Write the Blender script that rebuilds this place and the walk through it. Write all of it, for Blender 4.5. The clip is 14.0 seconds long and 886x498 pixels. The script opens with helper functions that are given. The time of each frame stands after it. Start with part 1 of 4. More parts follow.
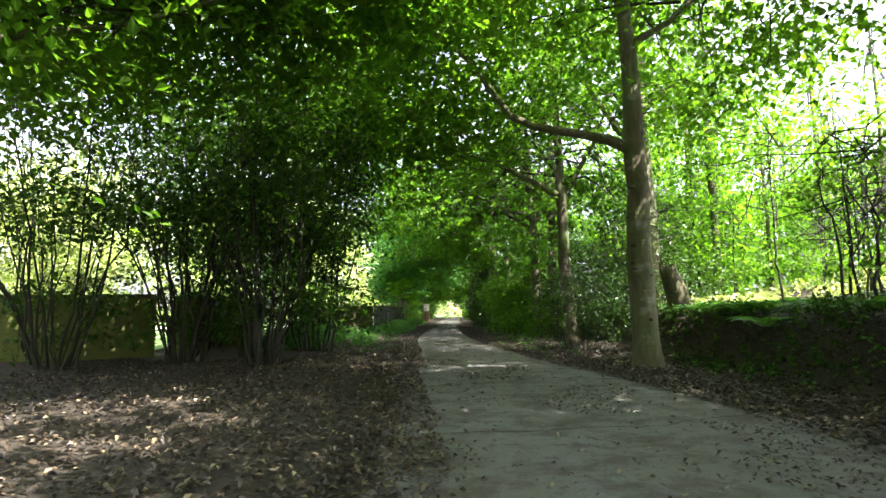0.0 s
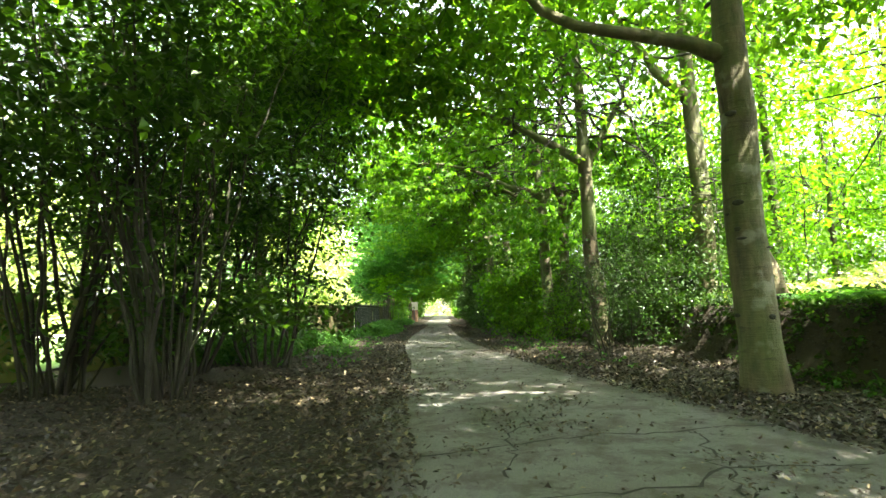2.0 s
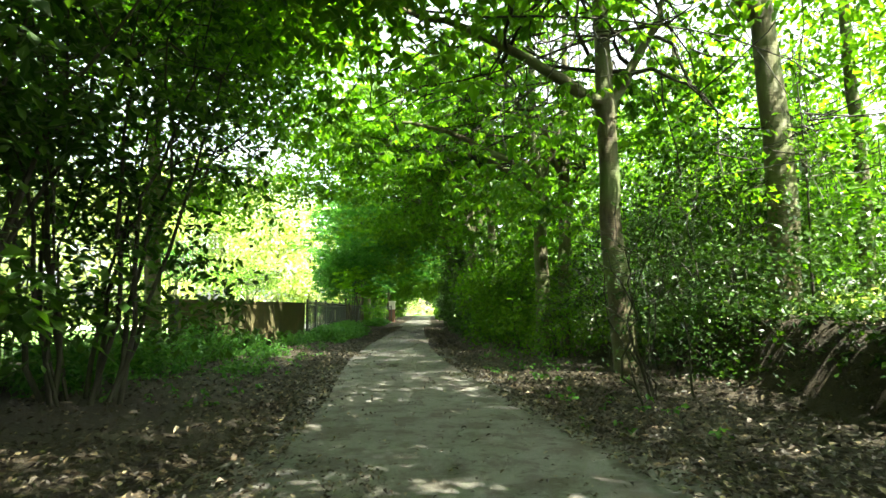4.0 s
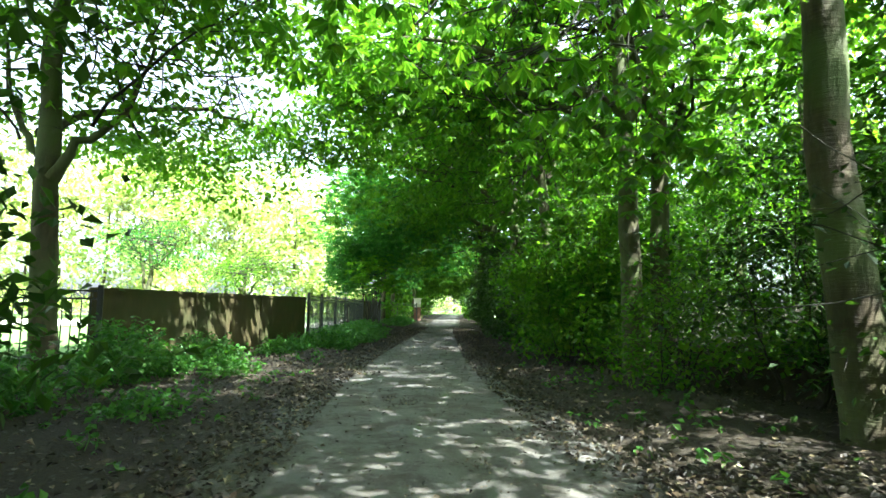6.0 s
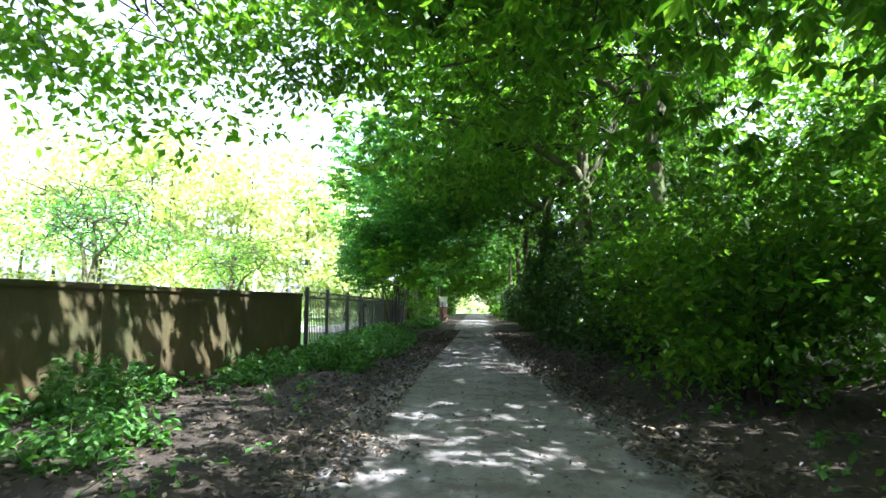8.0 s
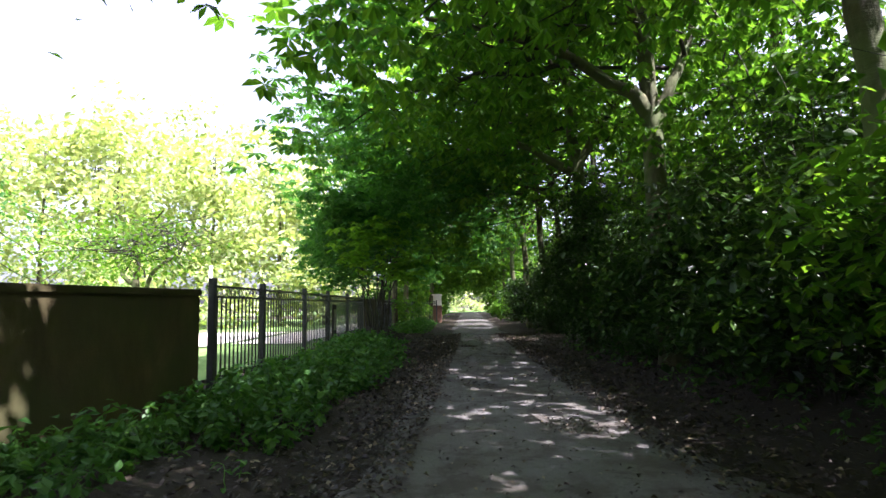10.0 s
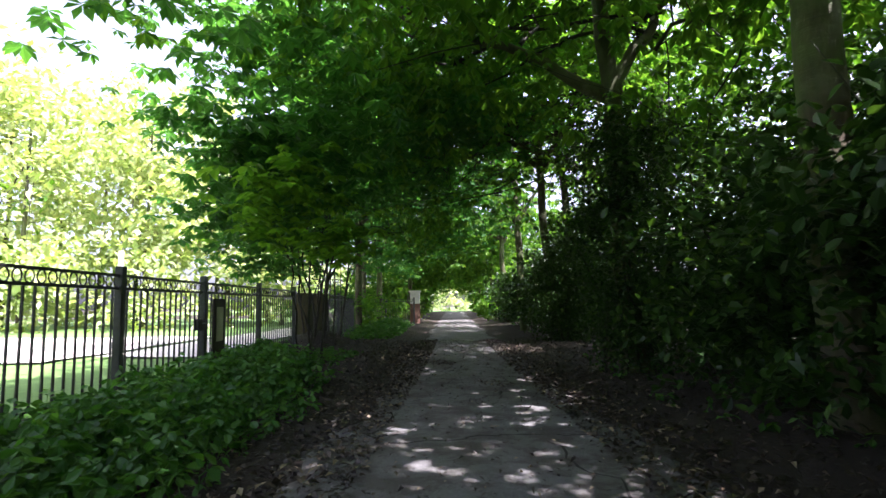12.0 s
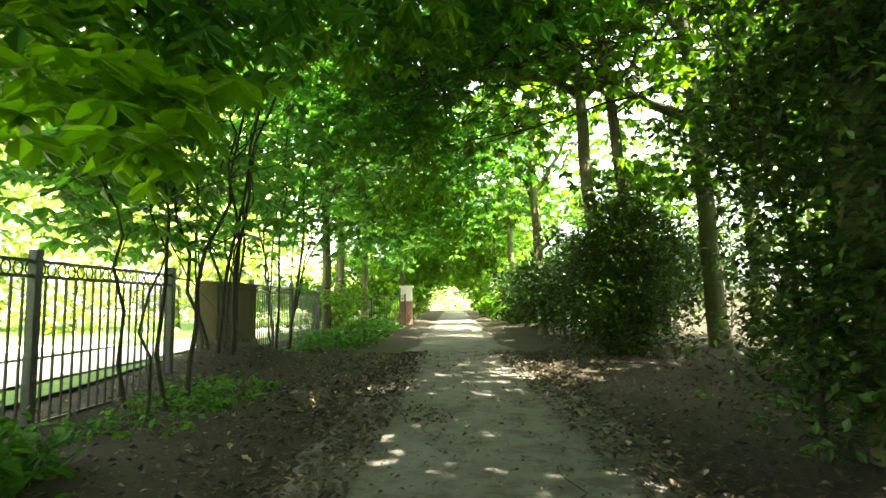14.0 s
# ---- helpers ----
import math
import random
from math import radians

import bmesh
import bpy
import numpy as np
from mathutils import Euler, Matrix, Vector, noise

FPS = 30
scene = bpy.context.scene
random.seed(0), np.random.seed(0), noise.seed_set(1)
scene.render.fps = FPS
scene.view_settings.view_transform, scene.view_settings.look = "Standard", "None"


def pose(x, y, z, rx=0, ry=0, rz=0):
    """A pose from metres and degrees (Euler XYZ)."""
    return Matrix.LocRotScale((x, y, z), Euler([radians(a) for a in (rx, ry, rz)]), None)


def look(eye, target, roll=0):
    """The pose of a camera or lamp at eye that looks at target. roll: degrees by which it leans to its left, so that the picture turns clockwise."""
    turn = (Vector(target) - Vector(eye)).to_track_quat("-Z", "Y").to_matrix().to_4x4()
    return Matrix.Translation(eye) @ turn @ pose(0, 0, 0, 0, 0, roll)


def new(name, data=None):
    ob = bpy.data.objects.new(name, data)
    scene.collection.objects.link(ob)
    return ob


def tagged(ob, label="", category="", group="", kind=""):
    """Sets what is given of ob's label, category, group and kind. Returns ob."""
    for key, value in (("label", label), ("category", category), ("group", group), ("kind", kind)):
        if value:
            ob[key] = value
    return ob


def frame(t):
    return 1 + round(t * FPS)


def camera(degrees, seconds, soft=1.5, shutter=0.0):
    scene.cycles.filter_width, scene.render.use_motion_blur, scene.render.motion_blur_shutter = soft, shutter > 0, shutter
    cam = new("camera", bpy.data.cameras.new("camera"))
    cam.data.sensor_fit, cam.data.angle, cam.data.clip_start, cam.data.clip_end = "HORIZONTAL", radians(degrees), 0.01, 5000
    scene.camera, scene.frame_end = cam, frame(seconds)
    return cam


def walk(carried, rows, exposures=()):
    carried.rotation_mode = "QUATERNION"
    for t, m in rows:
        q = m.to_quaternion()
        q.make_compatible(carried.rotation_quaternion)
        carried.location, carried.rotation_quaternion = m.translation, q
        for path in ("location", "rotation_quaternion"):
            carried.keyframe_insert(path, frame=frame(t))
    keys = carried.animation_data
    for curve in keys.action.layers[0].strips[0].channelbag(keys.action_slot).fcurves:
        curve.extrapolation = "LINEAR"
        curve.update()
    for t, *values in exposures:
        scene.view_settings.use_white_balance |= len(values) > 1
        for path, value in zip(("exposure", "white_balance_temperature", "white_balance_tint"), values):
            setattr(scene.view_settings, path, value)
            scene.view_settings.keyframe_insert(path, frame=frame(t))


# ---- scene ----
cam = camera(77.4, 14.0, shutter=0.12)
METRES, EYE, TILT, LEAN, TURN = 34.0, 1.1, -1.75, 0.0, 0.0
ROWS = [
    (0.0, 0.0, 0.0, 0.0, 0.12, 8.28, 0.82),
    (0.5, -0.0016, 0.0232, 0.0004, 1.59, 8.24, 0.48),
    (1.0, -0.0108, 0.0462, 0.0, 0.92, 8.13, 1.2),
    (1.5, -0.0102, 0.0796, 0.0027, -0.12, 8.03, 1.76),
    (2.0, -0.0049, 0.1139, 0.0037, -1.09, 8.1, 1.87),
    (2.5, -0.0028, 0.1475, 0.0052, -2.48, 8.12, 2.02),
    (5.0, 0.0231, 0.3068, 0.0119, -1.72, 7.95, -0.81),
    (5.5, 0.0183, 0.3405, 0.0128, -0.64, 7.9, -0.77),
    (6.0, 0.0127, 0.3763, 0.0143, 0.09, 7.86, -0.66),
    (6.5, 0.0075, 0.4138, 0.0158, 0.94, 7.83, -0.74),
    (7.0, 0.0017, 0.4496, 0.0164, 1.48, 7.79, -0.76),
    (7.5, -0.0038, 0.4872, 0.0178, 1.98, 7.77, -0.7),
    (10.0, -0.0204, 0.6754, 0.0244, 1.28, 7.61, 1.1),
    (10.5, -0.0183, 0.7128, 0.0245, 0.59, 7.57, 1.07),
    (11.0, -0.0151, 0.7527, 0.0252, 0.33, 7.57, 0.89),
    (11.5, -0.0121, 0.7919, 0.0262, 0.11, 7.53, 0.81),
    (12.0, -0.0103, 0.8308, 0.0277, -0.16, 7.48, 0.85),
    (12.5, -0.0077, 0.8707, 0.0283, -0.42, 7.5, 0.9),
    (13.0, -0.0058, 0.9115, 0.0292, -0.27, 7.5, 0.7),
    (13.5, -0.0044, 0.9514, 0.0302, -0.1, 7.4, 0.7),
    (14.0, -0.0055, 0.9911, 0.0305, -0.21, 7.38, 0.88),
]
walk(cam, [(t, pose(0, 0, EYE, TILT, LEAN, TURN) @ pose(METRES * x, METRES * y, METRES * z, 90 + pitch, roll, yaw)) for t, x, y, z, yaw, pitch, roll in ROWS],
     [(0.0, 2.9, 6300, 19), (1.0, 3.0, 6500, 13), (2.0, 3.55, 6900, 6), (2.6, 3.5, 7300, 0), (5.0, 3.0, 6300, 0), (7.5, 3.0, 5500, 15), (9.8, 2.25, 5800, 32), (12.4, 2.4, 5700, 33), (13.2, 3.3, 6400, 6), (14.0, 3.8, 7400, 5)])

# ---- world and sun ----
SUN_TO = Vector((0.42, -0.34, 0.84)).normalized()
world = bpy.data.worlds.new("sky")
scene.world = world
world.use_nodes = True
wt = world.node_tree
sky = wt.nodes.new("ShaderNodeTexSky")
sky.sky_type = "NISHITA"
sky.sun_disc = False
sky.dust_density = 5.0
sky.air_density = 0.8
sky.sun_elevation = math.asin(SUN_TO.z)
sky.sun_rotation = math.atan2(SUN_TO.x, SUN_TO.y)
haze = wt.nodes.new("ShaderNodeHueSaturation")
haze.inputs["Saturation"].default_value = 0.4
haze.inputs["Value"].default_value = 1.9
wt.links.new(sky.outputs[0], haze.inputs["Color"])
wt.links.new(haze.outputs[0], wt.nodes["Background"].inputs[0])
wt.nodes["Background"].inputs[1].default_value = 0.075
lamp = bpy.data.lights.new("sun", "SUN")
lamp.energy, lamp.angle, lamp.color = 5.0, radians(0.5), (1.0, 0.94, 0.84)
sun = new("sun", lamp)
sun.matrix_world = look(SUN_TO * 60, (0, 0, 0))


# ---- materials ----
def material(name, rough=0.8, metal=0.0):
    m = bpy.data.materials.new(name)
    m.use_nodes = True
    b = m.node_tree.nodes["Principled BSDF"]
    b.inputs["Roughness"].default_value = rough
    b.inputs["Metallic"].default_value = metal
    return m, m.node_tree, b


def node(nt, kind, **values):
    n = nt.nodes.new(kind)
    for key, value in values.items():
        n.inputs[key.replace("_", " ")].default_value = value
    return n


def ramp(nt, src, *stops):
    r = nt.nodes.new("ShaderNodeValToRGB")
    e = r.color_ramp.elements
    while len(e) < len(stops):
        e.new(0.5)
    for el, (p, c) in zip(e, stops):
        el.position, el.color = p, (*c, 1)
    nt.links.new(src, r.inputs[0])
    return r.outputs[0]


def mixed(nt, fac, a, b, mode="MIX"):
    n = nt.nodes.new("ShaderNodeMix")
    n.data_type, n.blend_type = "RGBA", mode
    for sock, v in ((n.inputs[0], fac), (n.inputs[6], a), (n.inputs[7], b)):
        if isinstance(v, (int, float)):
            sock.default_value = v
        elif isinstance(v, tuple):
            sock.default_value = (*v, 1)
        else:
            nt.links.new(v, sock)
    return n.outputs[2]


def noise_out(nt, scale, detail=6.0, rough=0.6, stretch=None):
    n = node(nt, "ShaderNodeTexNoise", Scale=scale, Detail=detail, Roughness=rough)
    g = nt.nodes.new("ShaderNodeNewGeometry")
    if stretch:
        v = nt.nodes.new("ShaderNodeVectorMath")
        v.operation = "MULTIPLY"
        v.inputs[1].default_value = stretch
        nt.links.new(g.outputs["Position"], v.inputs[0])
        nt.links.new(v.outputs[0], n.inputs["Vector"])
    else:
        nt.links.new(g.outputs["Position"], n.inputs["Vector"])
    return n.outputs[0]


def bump(nt, b, src, strength, distance):
    n = node(nt, "ShaderNodeBump", Strength=strength, Distance=distance)
    nt.links.new(src, n.inputs["Height"])
    nt.links.new(n.outputs[0], b.inputs["Normal"])
    return n


def leaf_material(name, dark, mid, light, translucent=0.45, rough=0.45):
    """Green leaf: colour differs leaf by leaf, light passes through."""
    m, nt, b = material(name, rough)
    g = nt.nodes.new("ShaderNodeNewGeometry")
    col = ramp(nt, g.outputs["Random Per Island"], (0.0, dark), (0.5, mid), (1.0, light))
    big = noise_out(nt, 0.7, 2.0)
    col = mixed(nt, big, col, mixed(nt, 1.0, col, (1.2, 1.15, 0.8), "MULTIPLY"))
    nt.links.new(col, b.inputs["Base Color"])
    b.inputs["Specular IOR Level"].default_value = 0.25
    t = nt.nodes.new("ShaderNodeBsdfTranslucent")
    nt.links.new(mixed(nt, 1.0, col, (1.7, 1.8, 0.55), "MULTIPLY"), t.inputs[0])
    mix = nt.nodes.new("ShaderNodeMixShader")
    mix.inputs[0].default_value = translucent
    nt.links.new(b.outputs[0], mix.inputs[1])
    nt.links.new(t.outputs[0], mix.inputs[2])
    nt.links.new(mix.outputs[0], nt.nodes["Material Output"].inputs[0])
    return m


LEAF_CHESTNUT = leaf_material("chestnut_leaf", (0.032, 0.091, 0.012), (0.055, 0.137, 0.017), (0.095, 0.183, 0.023), 0.58)
LEAF_MAPLE = leaf_material("maple_leaf", (0.040, 0.100, 0.012), (0.060, 0.142, 0.014), (0.095, 0.183, 0.023), 0.58)
# Hazel and evergreen greens are lowered to put deep shade into thicket and hedge.
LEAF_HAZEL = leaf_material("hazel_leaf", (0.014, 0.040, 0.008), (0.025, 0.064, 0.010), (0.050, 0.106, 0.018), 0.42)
LEAF_HOLLY = leaf_material("evergreen_leaf", (0.013, 0.036, 0.010), (0.022, 0.056, 0.012), (0.046, 0.100, 0.020), 0.25, 0.34)
LEAF_NETTLE = leaf_material("nettle_leaf", (0.029, 0.096, 0.023), (0.046, 0.134, 0.031), (0.075, 0.178, 0.042), 0.42)
# Lit leaf copy: overexposed sunlight is put into these pale greens.
LEAF_SUN_PAINTED = leaf_material("sun_painted_leaf", (0.16, 0.23, 0.10), (0.25, 0.31, 0.17), (0.42, 0.45, 0.34), 0.4)
# Bluish leaf copy: skylight on the lawn-side crowns is put into the green.
LEAF_BLUE = leaf_material("bluish_leaf", (0.025, 0.091, 0.029), (0.040, 0.124, 0.037), (0.060, 0.162, 0.044), 0.58)
# Brighter green with passing sunlight put in, for sapling and bank trees.
LEAF_LIT_LIME = leaf_material("lit_lime_leaf", (0.060, 0.150, 0.016), (0.085, 0.195, 0.020), (0.12, 0.24, 0.03), 0.68)
GRASS = leaf_material("grass_blade", (0.041, 0.095, 0.014), (0.061, 0.129, 0.020), (0.095, 0.163, 0.034), 0.3)


def dead_leaf_material():
    m, nt, b = material("dead_leaf", 0.6)
    g = nt.nodes.new("ShaderNodeNewGeometry")
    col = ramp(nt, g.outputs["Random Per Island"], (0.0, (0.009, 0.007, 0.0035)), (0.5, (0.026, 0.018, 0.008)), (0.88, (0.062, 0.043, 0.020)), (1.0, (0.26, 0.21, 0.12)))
    nt.links.new(col, b.inputs["Base Color"])
    return m


DEAD_LEAF = dead_leaf_material()


def bark_material(name, low, high, moss=0.0, band=0.25):
    m, nt, b = material(name, 0.85)
    n1 = noise_out(nt, 9.0, 8.0, 0.65, (1, 1, 0.25))
    n2 = noise_out(nt, 1.3, 3.0)
    col = ramp(nt, n1, (0.36, low), (0.64, high))
    col = mixed(nt, ramp(nt, n2, (0.36, (0, 0, 0)), (0.62, (moss, moss, moss))), col, (0.07, 0.10, 0.025))
    rings = noise_out(nt, 2.2, 4.0, 0.7, (1, 1, 9))
    col = mixed(nt, ramp(nt, rings, (0.60, (0, 0, 0)), (0.66, (band, band, band))), col, low)
    pale = noise_out(nt, 3.5, 3.0, 0.5)
    col = mixed(nt, ramp(nt, pale, (0.6, (0, 0, 0)), (0.7, (band * 0.6, band * 0.6, band * 0.6))), col, (0.26, 0.25, 0.20))
    nt.links.new(col, b.inputs["Base Color"])
    bump(nt, b, mixed(nt, 0.4, n1, rings), 1.0, 0.04)
    return m


BARK_SMOOTH = bark_material("grey_bark", (0.040, 0.032, 0.015), (0.125, 0.100, 0.052), 0.6, 0.8)
BARK_ROUGH = bark_material("brown_bark", (0.026, 0.019, 0.009), (0.082, 0.064, 0.032), 0.85)
BARK_TWIG = bark_material("twig_bark", (0.009, 0.007, 0.004), (0.026, 0.021, 0.014), 0.15, 0.05)


def ground_material():
    m, nt, b = material("leaf_litter_soil", 0.95)
    n1 = noise_out(nt, 22.0, 8.0, 0.7)
    n2 = noise_out(nt, 1.1, 4.0)
    col = ramp(nt, n1, (0.3, (0.010, 0.007, 0.003)), (0.55, (0.028, 0.020, 0.007)), (0.75, (0.060, 0.043, 0.018)))
    col = mixed(nt, ramp(nt, n2, (0.4, (0, 0, 0)), (0.7, (0.6, 0.6, 0.6))), col, mixed(nt, 1.0, col, (0.55, 0.6, 0.6), "MULTIPLY"))
    nt.links.new(col, b.inputs["Base Color"])
    bump(nt, b, n1, 1.0, 0.05)
    return m


SOIL = ground_material()


def path_material():
    m, nt, b = material("worn_asphalt", 0.9)
    fine = noise_out(nt, 90.0, 4.0, 0.7)
    mid = noise_out(nt, 7.0, 8.0, 0.7)
    big = noise_out(nt, 0.8, 5.0, 0.6)
    col = ramp(nt, fine, (0.3, (0.075, 0.075, 0.070)), (0.7, (0.175, 0.174, 0.160)))
    col = mixed(nt, ramp(nt, big, (0.4, (0, 0, 0)), (0.65, (0.75, 0.75, 0.75))), col, mixed(nt, 1.0, col, (0.78, 0.74, 0.62), "MULTIPLY"))
    col = mixed(nt, ramp(nt, mid, (0.56, (0, 0, 0)), (0.66, (0.85, 0.85, 0.85))), col, (0.035, 0.028, 0.02))
    dirt = noise_out(nt, 2.3, 9.0, 0.75)
    col = mixed(nt, ramp(nt, dirt, (0.47, (0, 0, 0)), (0.58, (0.75, 0.75, 0.75))), col, (0.045, 0.038, 0.026))
    nt.links.new(col, b.inputs["Base Color"])
    bump(nt, b, mixed(nt, 0.5, fine, mid), 0.9, 0.02)
    return m


ASPHALT = path_material()


def wall_material(name, moss, low, high):
    m, nt, b = material(name, 0.9)
    n1 = noise_out(nt, 3.0, 8.0, 0.7, (1, 1, 0.35))
    n2 = noise_out(nt, 40.0, 5.0, 0.7)
    n3 = noise_out(nt, 0.9, 4.0)
    col = ramp(nt, n1, (0.3, (0.032, 0.026, 0.008)), (0.55, (0.068, 0.052, 0.016)), (0.8, (0.125, 0.10, 0.040)))
    col = mixed(nt, ramp(nt, n3, (low, (0, 0, 0)), (high, (0.8, 0.8, 0.8))), col, moss)
    nt.links.new(col, b.inputs["Base Color"])
    bump(nt, b, n2, 0.4, 0.01)
    return m


RENDER = wall_material("mossy_render", (0.034, 0.045, 0.010), 0.4, 0.65)
MOSSY = wall_material("green_algae_render", (0.085, 0.105, 0.014), 0.2, 0.5)


def plain(name, col, rough=0.6, metal=0.0, vary=0.25, scale=12.0):
    m, nt, b = material(name, rough, metal)
    n1 = noise_out(nt, scale, 6.0, 0.7)
    nt.links.new(ramp(nt, n1, (0.3, tuple(c * (1 - vary) for c in col)), (0.7, tuple(c * (1 + vary) for c in col))), b.inputs["Base Color"])
    bump(nt, b, n1, 0.2, 0.004)
    return m


IRON = plain("black_painted_iron", (0.018, 0.019, 0.02), 0.4)
# Post paint lighter than IRON: the sky's reflection is put into its colour.
POST_PAINT = plain("sky_lightened_paint", (0.032, 0.034, 0.036), 0.38, 0.0, 0.35, 20)
STEEL = plain("galvanised_steel", (0.22, 0.24, 0.26), 0.55, 0.3)
GRAVEL = plain("pale_gravel", (0.62, 0.58, 0.50), 0.95, 0, 0.12, 30)
LAWN = plain("lawn_turf", (0.10, 0.19, 0.04), 0.95, 0, 0.3, 6)
PAPER = plain("faded_notice_paper", (0.42, 0.40, 0.26), 0.7, 0, 0.1)
PALE_STONE = plain("pale_stone", (0.55, 0.52, 0.45), 0.9, 0, 0.15, 6)
BRICK = plain("red_brick", (0.17, 0.09, 0.06), 0.9, 0, 0.3, 9)
DARK_WOOD = plain("dark_stained_wood", (0.035, 0.026, 0.02), 0.7, 0, 0.3, 14)
CRACK = plain("crack_soil", (0.018, 0.016, 0.012), 1.0, 0, 0.3)


# ---- mesh helpers ----
def mesh_object(name, verts, faces, mat, parent=None, smooth=False):
    """verts (n,3), faces (m,k) arrays of one k."""
    verts, faces = np.asarray(verts, np.float32), np.asarray(faces, np.int32)
    me = bpy.data.meshes.new(name)
    k = faces.shape[1]
    me.vertices.add(len(verts))
    me.vertices.foreach_set("co", verts.ravel())
    me.loops.add(faces.size)
    me.loops.foreach_set("vertex_index", faces.ravel())
    me.polygons.add(len(faces))
    me.polygons.foreach_set("loop_start", np.arange(0, faces.size, k, dtype=np.int32))
    me.polygons.foreach_set("use_smooth", np.full(len(faces), smooth))
    me.materials.append(mat)
    me.update(calc_edges=True)
    ob = new(name, me)
    if parent:
        ob.parent = parent
    return ob


def part(name, bm, mat, parent=None, label=""):
    me = bpy.data.meshes.new(name)
    bm.to_mesh(me)
    bm.free()
    me.materials.append(mat)
    ob = new(name, me)
    if parent:
        ob.parent = parent
    if label:
        ob["label"] = label
    return ob


def share(name, me, parent, loc, label=""):
    ob = new(name, me)
    ob.parent = parent
    ob.location = loc
    if label:
        ob["label"] = label
    return ob


def box(bm, x0, y0, z0, x1, y1, z1, bevel=0.0):
    r = bmesh.ops.create_cube(bm, size=1.0)
    for v in r["verts"]:
        v.co = Vector((x0 + (v.co.x + 0.5) * (x1 - x0), y0 + (v.co.y + 0.5) * (y1 - y0), z0 + (v.co.z + 0.5) * (z1 - z0)))
    if bevel:
        es = list({e for v in r["verts"] for e in v.link_edges})
        bmesh.ops.bevel(bm, geom=es, offset=bevel, segments=2, affect="EDGES")
    return bm


def tubes(paths, sides=7):
    """Tapered tubes: paths is a list of (points (n,3), radii (n,)). Returns verts, quads."""
    V, F, off = [], [], 0
    ang = np.linspace(0, 2 * np.pi, sides, endpoint=False)
    for pts, rad in paths:
        pts, rad = np.asarray(pts, float), np.asarray(rad, float)
        n = len(pts)
        d = np.gradient(pts, axis=0)
        d /= np.linalg.norm(d, axis=1)[:, None] + 1e-9
        ref = np.array([0.31, 0.95, 0.05])
        if abs(d[n // 2] @ ref) > 0.9:
            ref = np.array([0.95, -0.2, 0.2])
        u = np.cross(d, ref)
        u /= np.linalg.norm(u, axis=1)[:, None] + 1e-9
        w = np.cross(d, u)
        ring = pts[:, None] + rad[:, None, None] * (np.cos(ang)[None, :, None] * u[:, None] + np.sin(ang)[None, :, None] * w[:, None])
        V.append(ring.reshape(-1, 3))
        i = np.arange(n - 1)[:, None] * sides
        j = np.arange(sides)[None, :]
        jn = (j + 1) % sides
        F.append(np.stack([i + j, i + jn, i + sides + jn, i + sides + j], -1).reshape(-1, 4) + off)
        off += n * sides
    return np.vstack(V), np.vstack(F)


def wander(rng, a, b, n, amp, sag=0.0):
    """A wavering line from a to b, bowed up in the middle by sag."""
    a, b = np.asarray(a, float), np.asarray(b, float)
    t = np.linspace(0, 1, n)[:, None]
    p = a + (b - a) * t
    w = np.cumsum(rng.normal(0, amp / math.sqrt(n), (n, 3)), 0)
    w -= w[-1] * t
    p += w
    p[:, 2] += sag * np.sin(np.pi * t[:, 0])
    return p


LANE_Y = (-5, 4, 7.5, 11, 14.5, 21, 27, 33, 40, 50, 115)
LANE_LEFT = (-0.3, -0.5, -0.8, -1.1, -1.1, -1.6, -1.6, -1.4, -1.15, -0.95, 0.3)
LANE_RIGHT = (3.6, 3.6, 3.4, 2.7, 2.2, 1.6, 1.4, 1.42, 1.42, 1.55, 3.0)


def drift(y):
    """How far the lane has swung aside at y, beyond the walked stretch."""
    return max(0.0, (y - 50) / 65) * 1.4


def path_middle(y):
    """Middle and half width of the paved way."""
    lo = sum(np.interp(y + o, LANE_Y, LANE_LEFT) for o in (-1.5, 0, 1.5)) / 3
    hi = sum(np.interp(y + o, LANE_Y, LANE_RIGHT) for o in (-1.5, 0, 1.5)) / 3
    return (lo + hi) / 2, (hi - lo) / 2


def open_way(p):
    """True where a leaf would hang in the walked tunnel."""
    x, y, z = p[:, 0], p[:, 1], p[:, 2]
    c, _ = path_middle(y)
    c = np.where(y < 50, np.minimum(c, 0.4), c)
    low = 3.25 - 0.35 * np.clip((y - 30) / 30, 0, 1)
    near = (np.abs(x - c) / 2.0) ** 2 + (np.maximum(z, 0) / low) ** 2 < 1
    return near & (y > -6) & (y < 110)


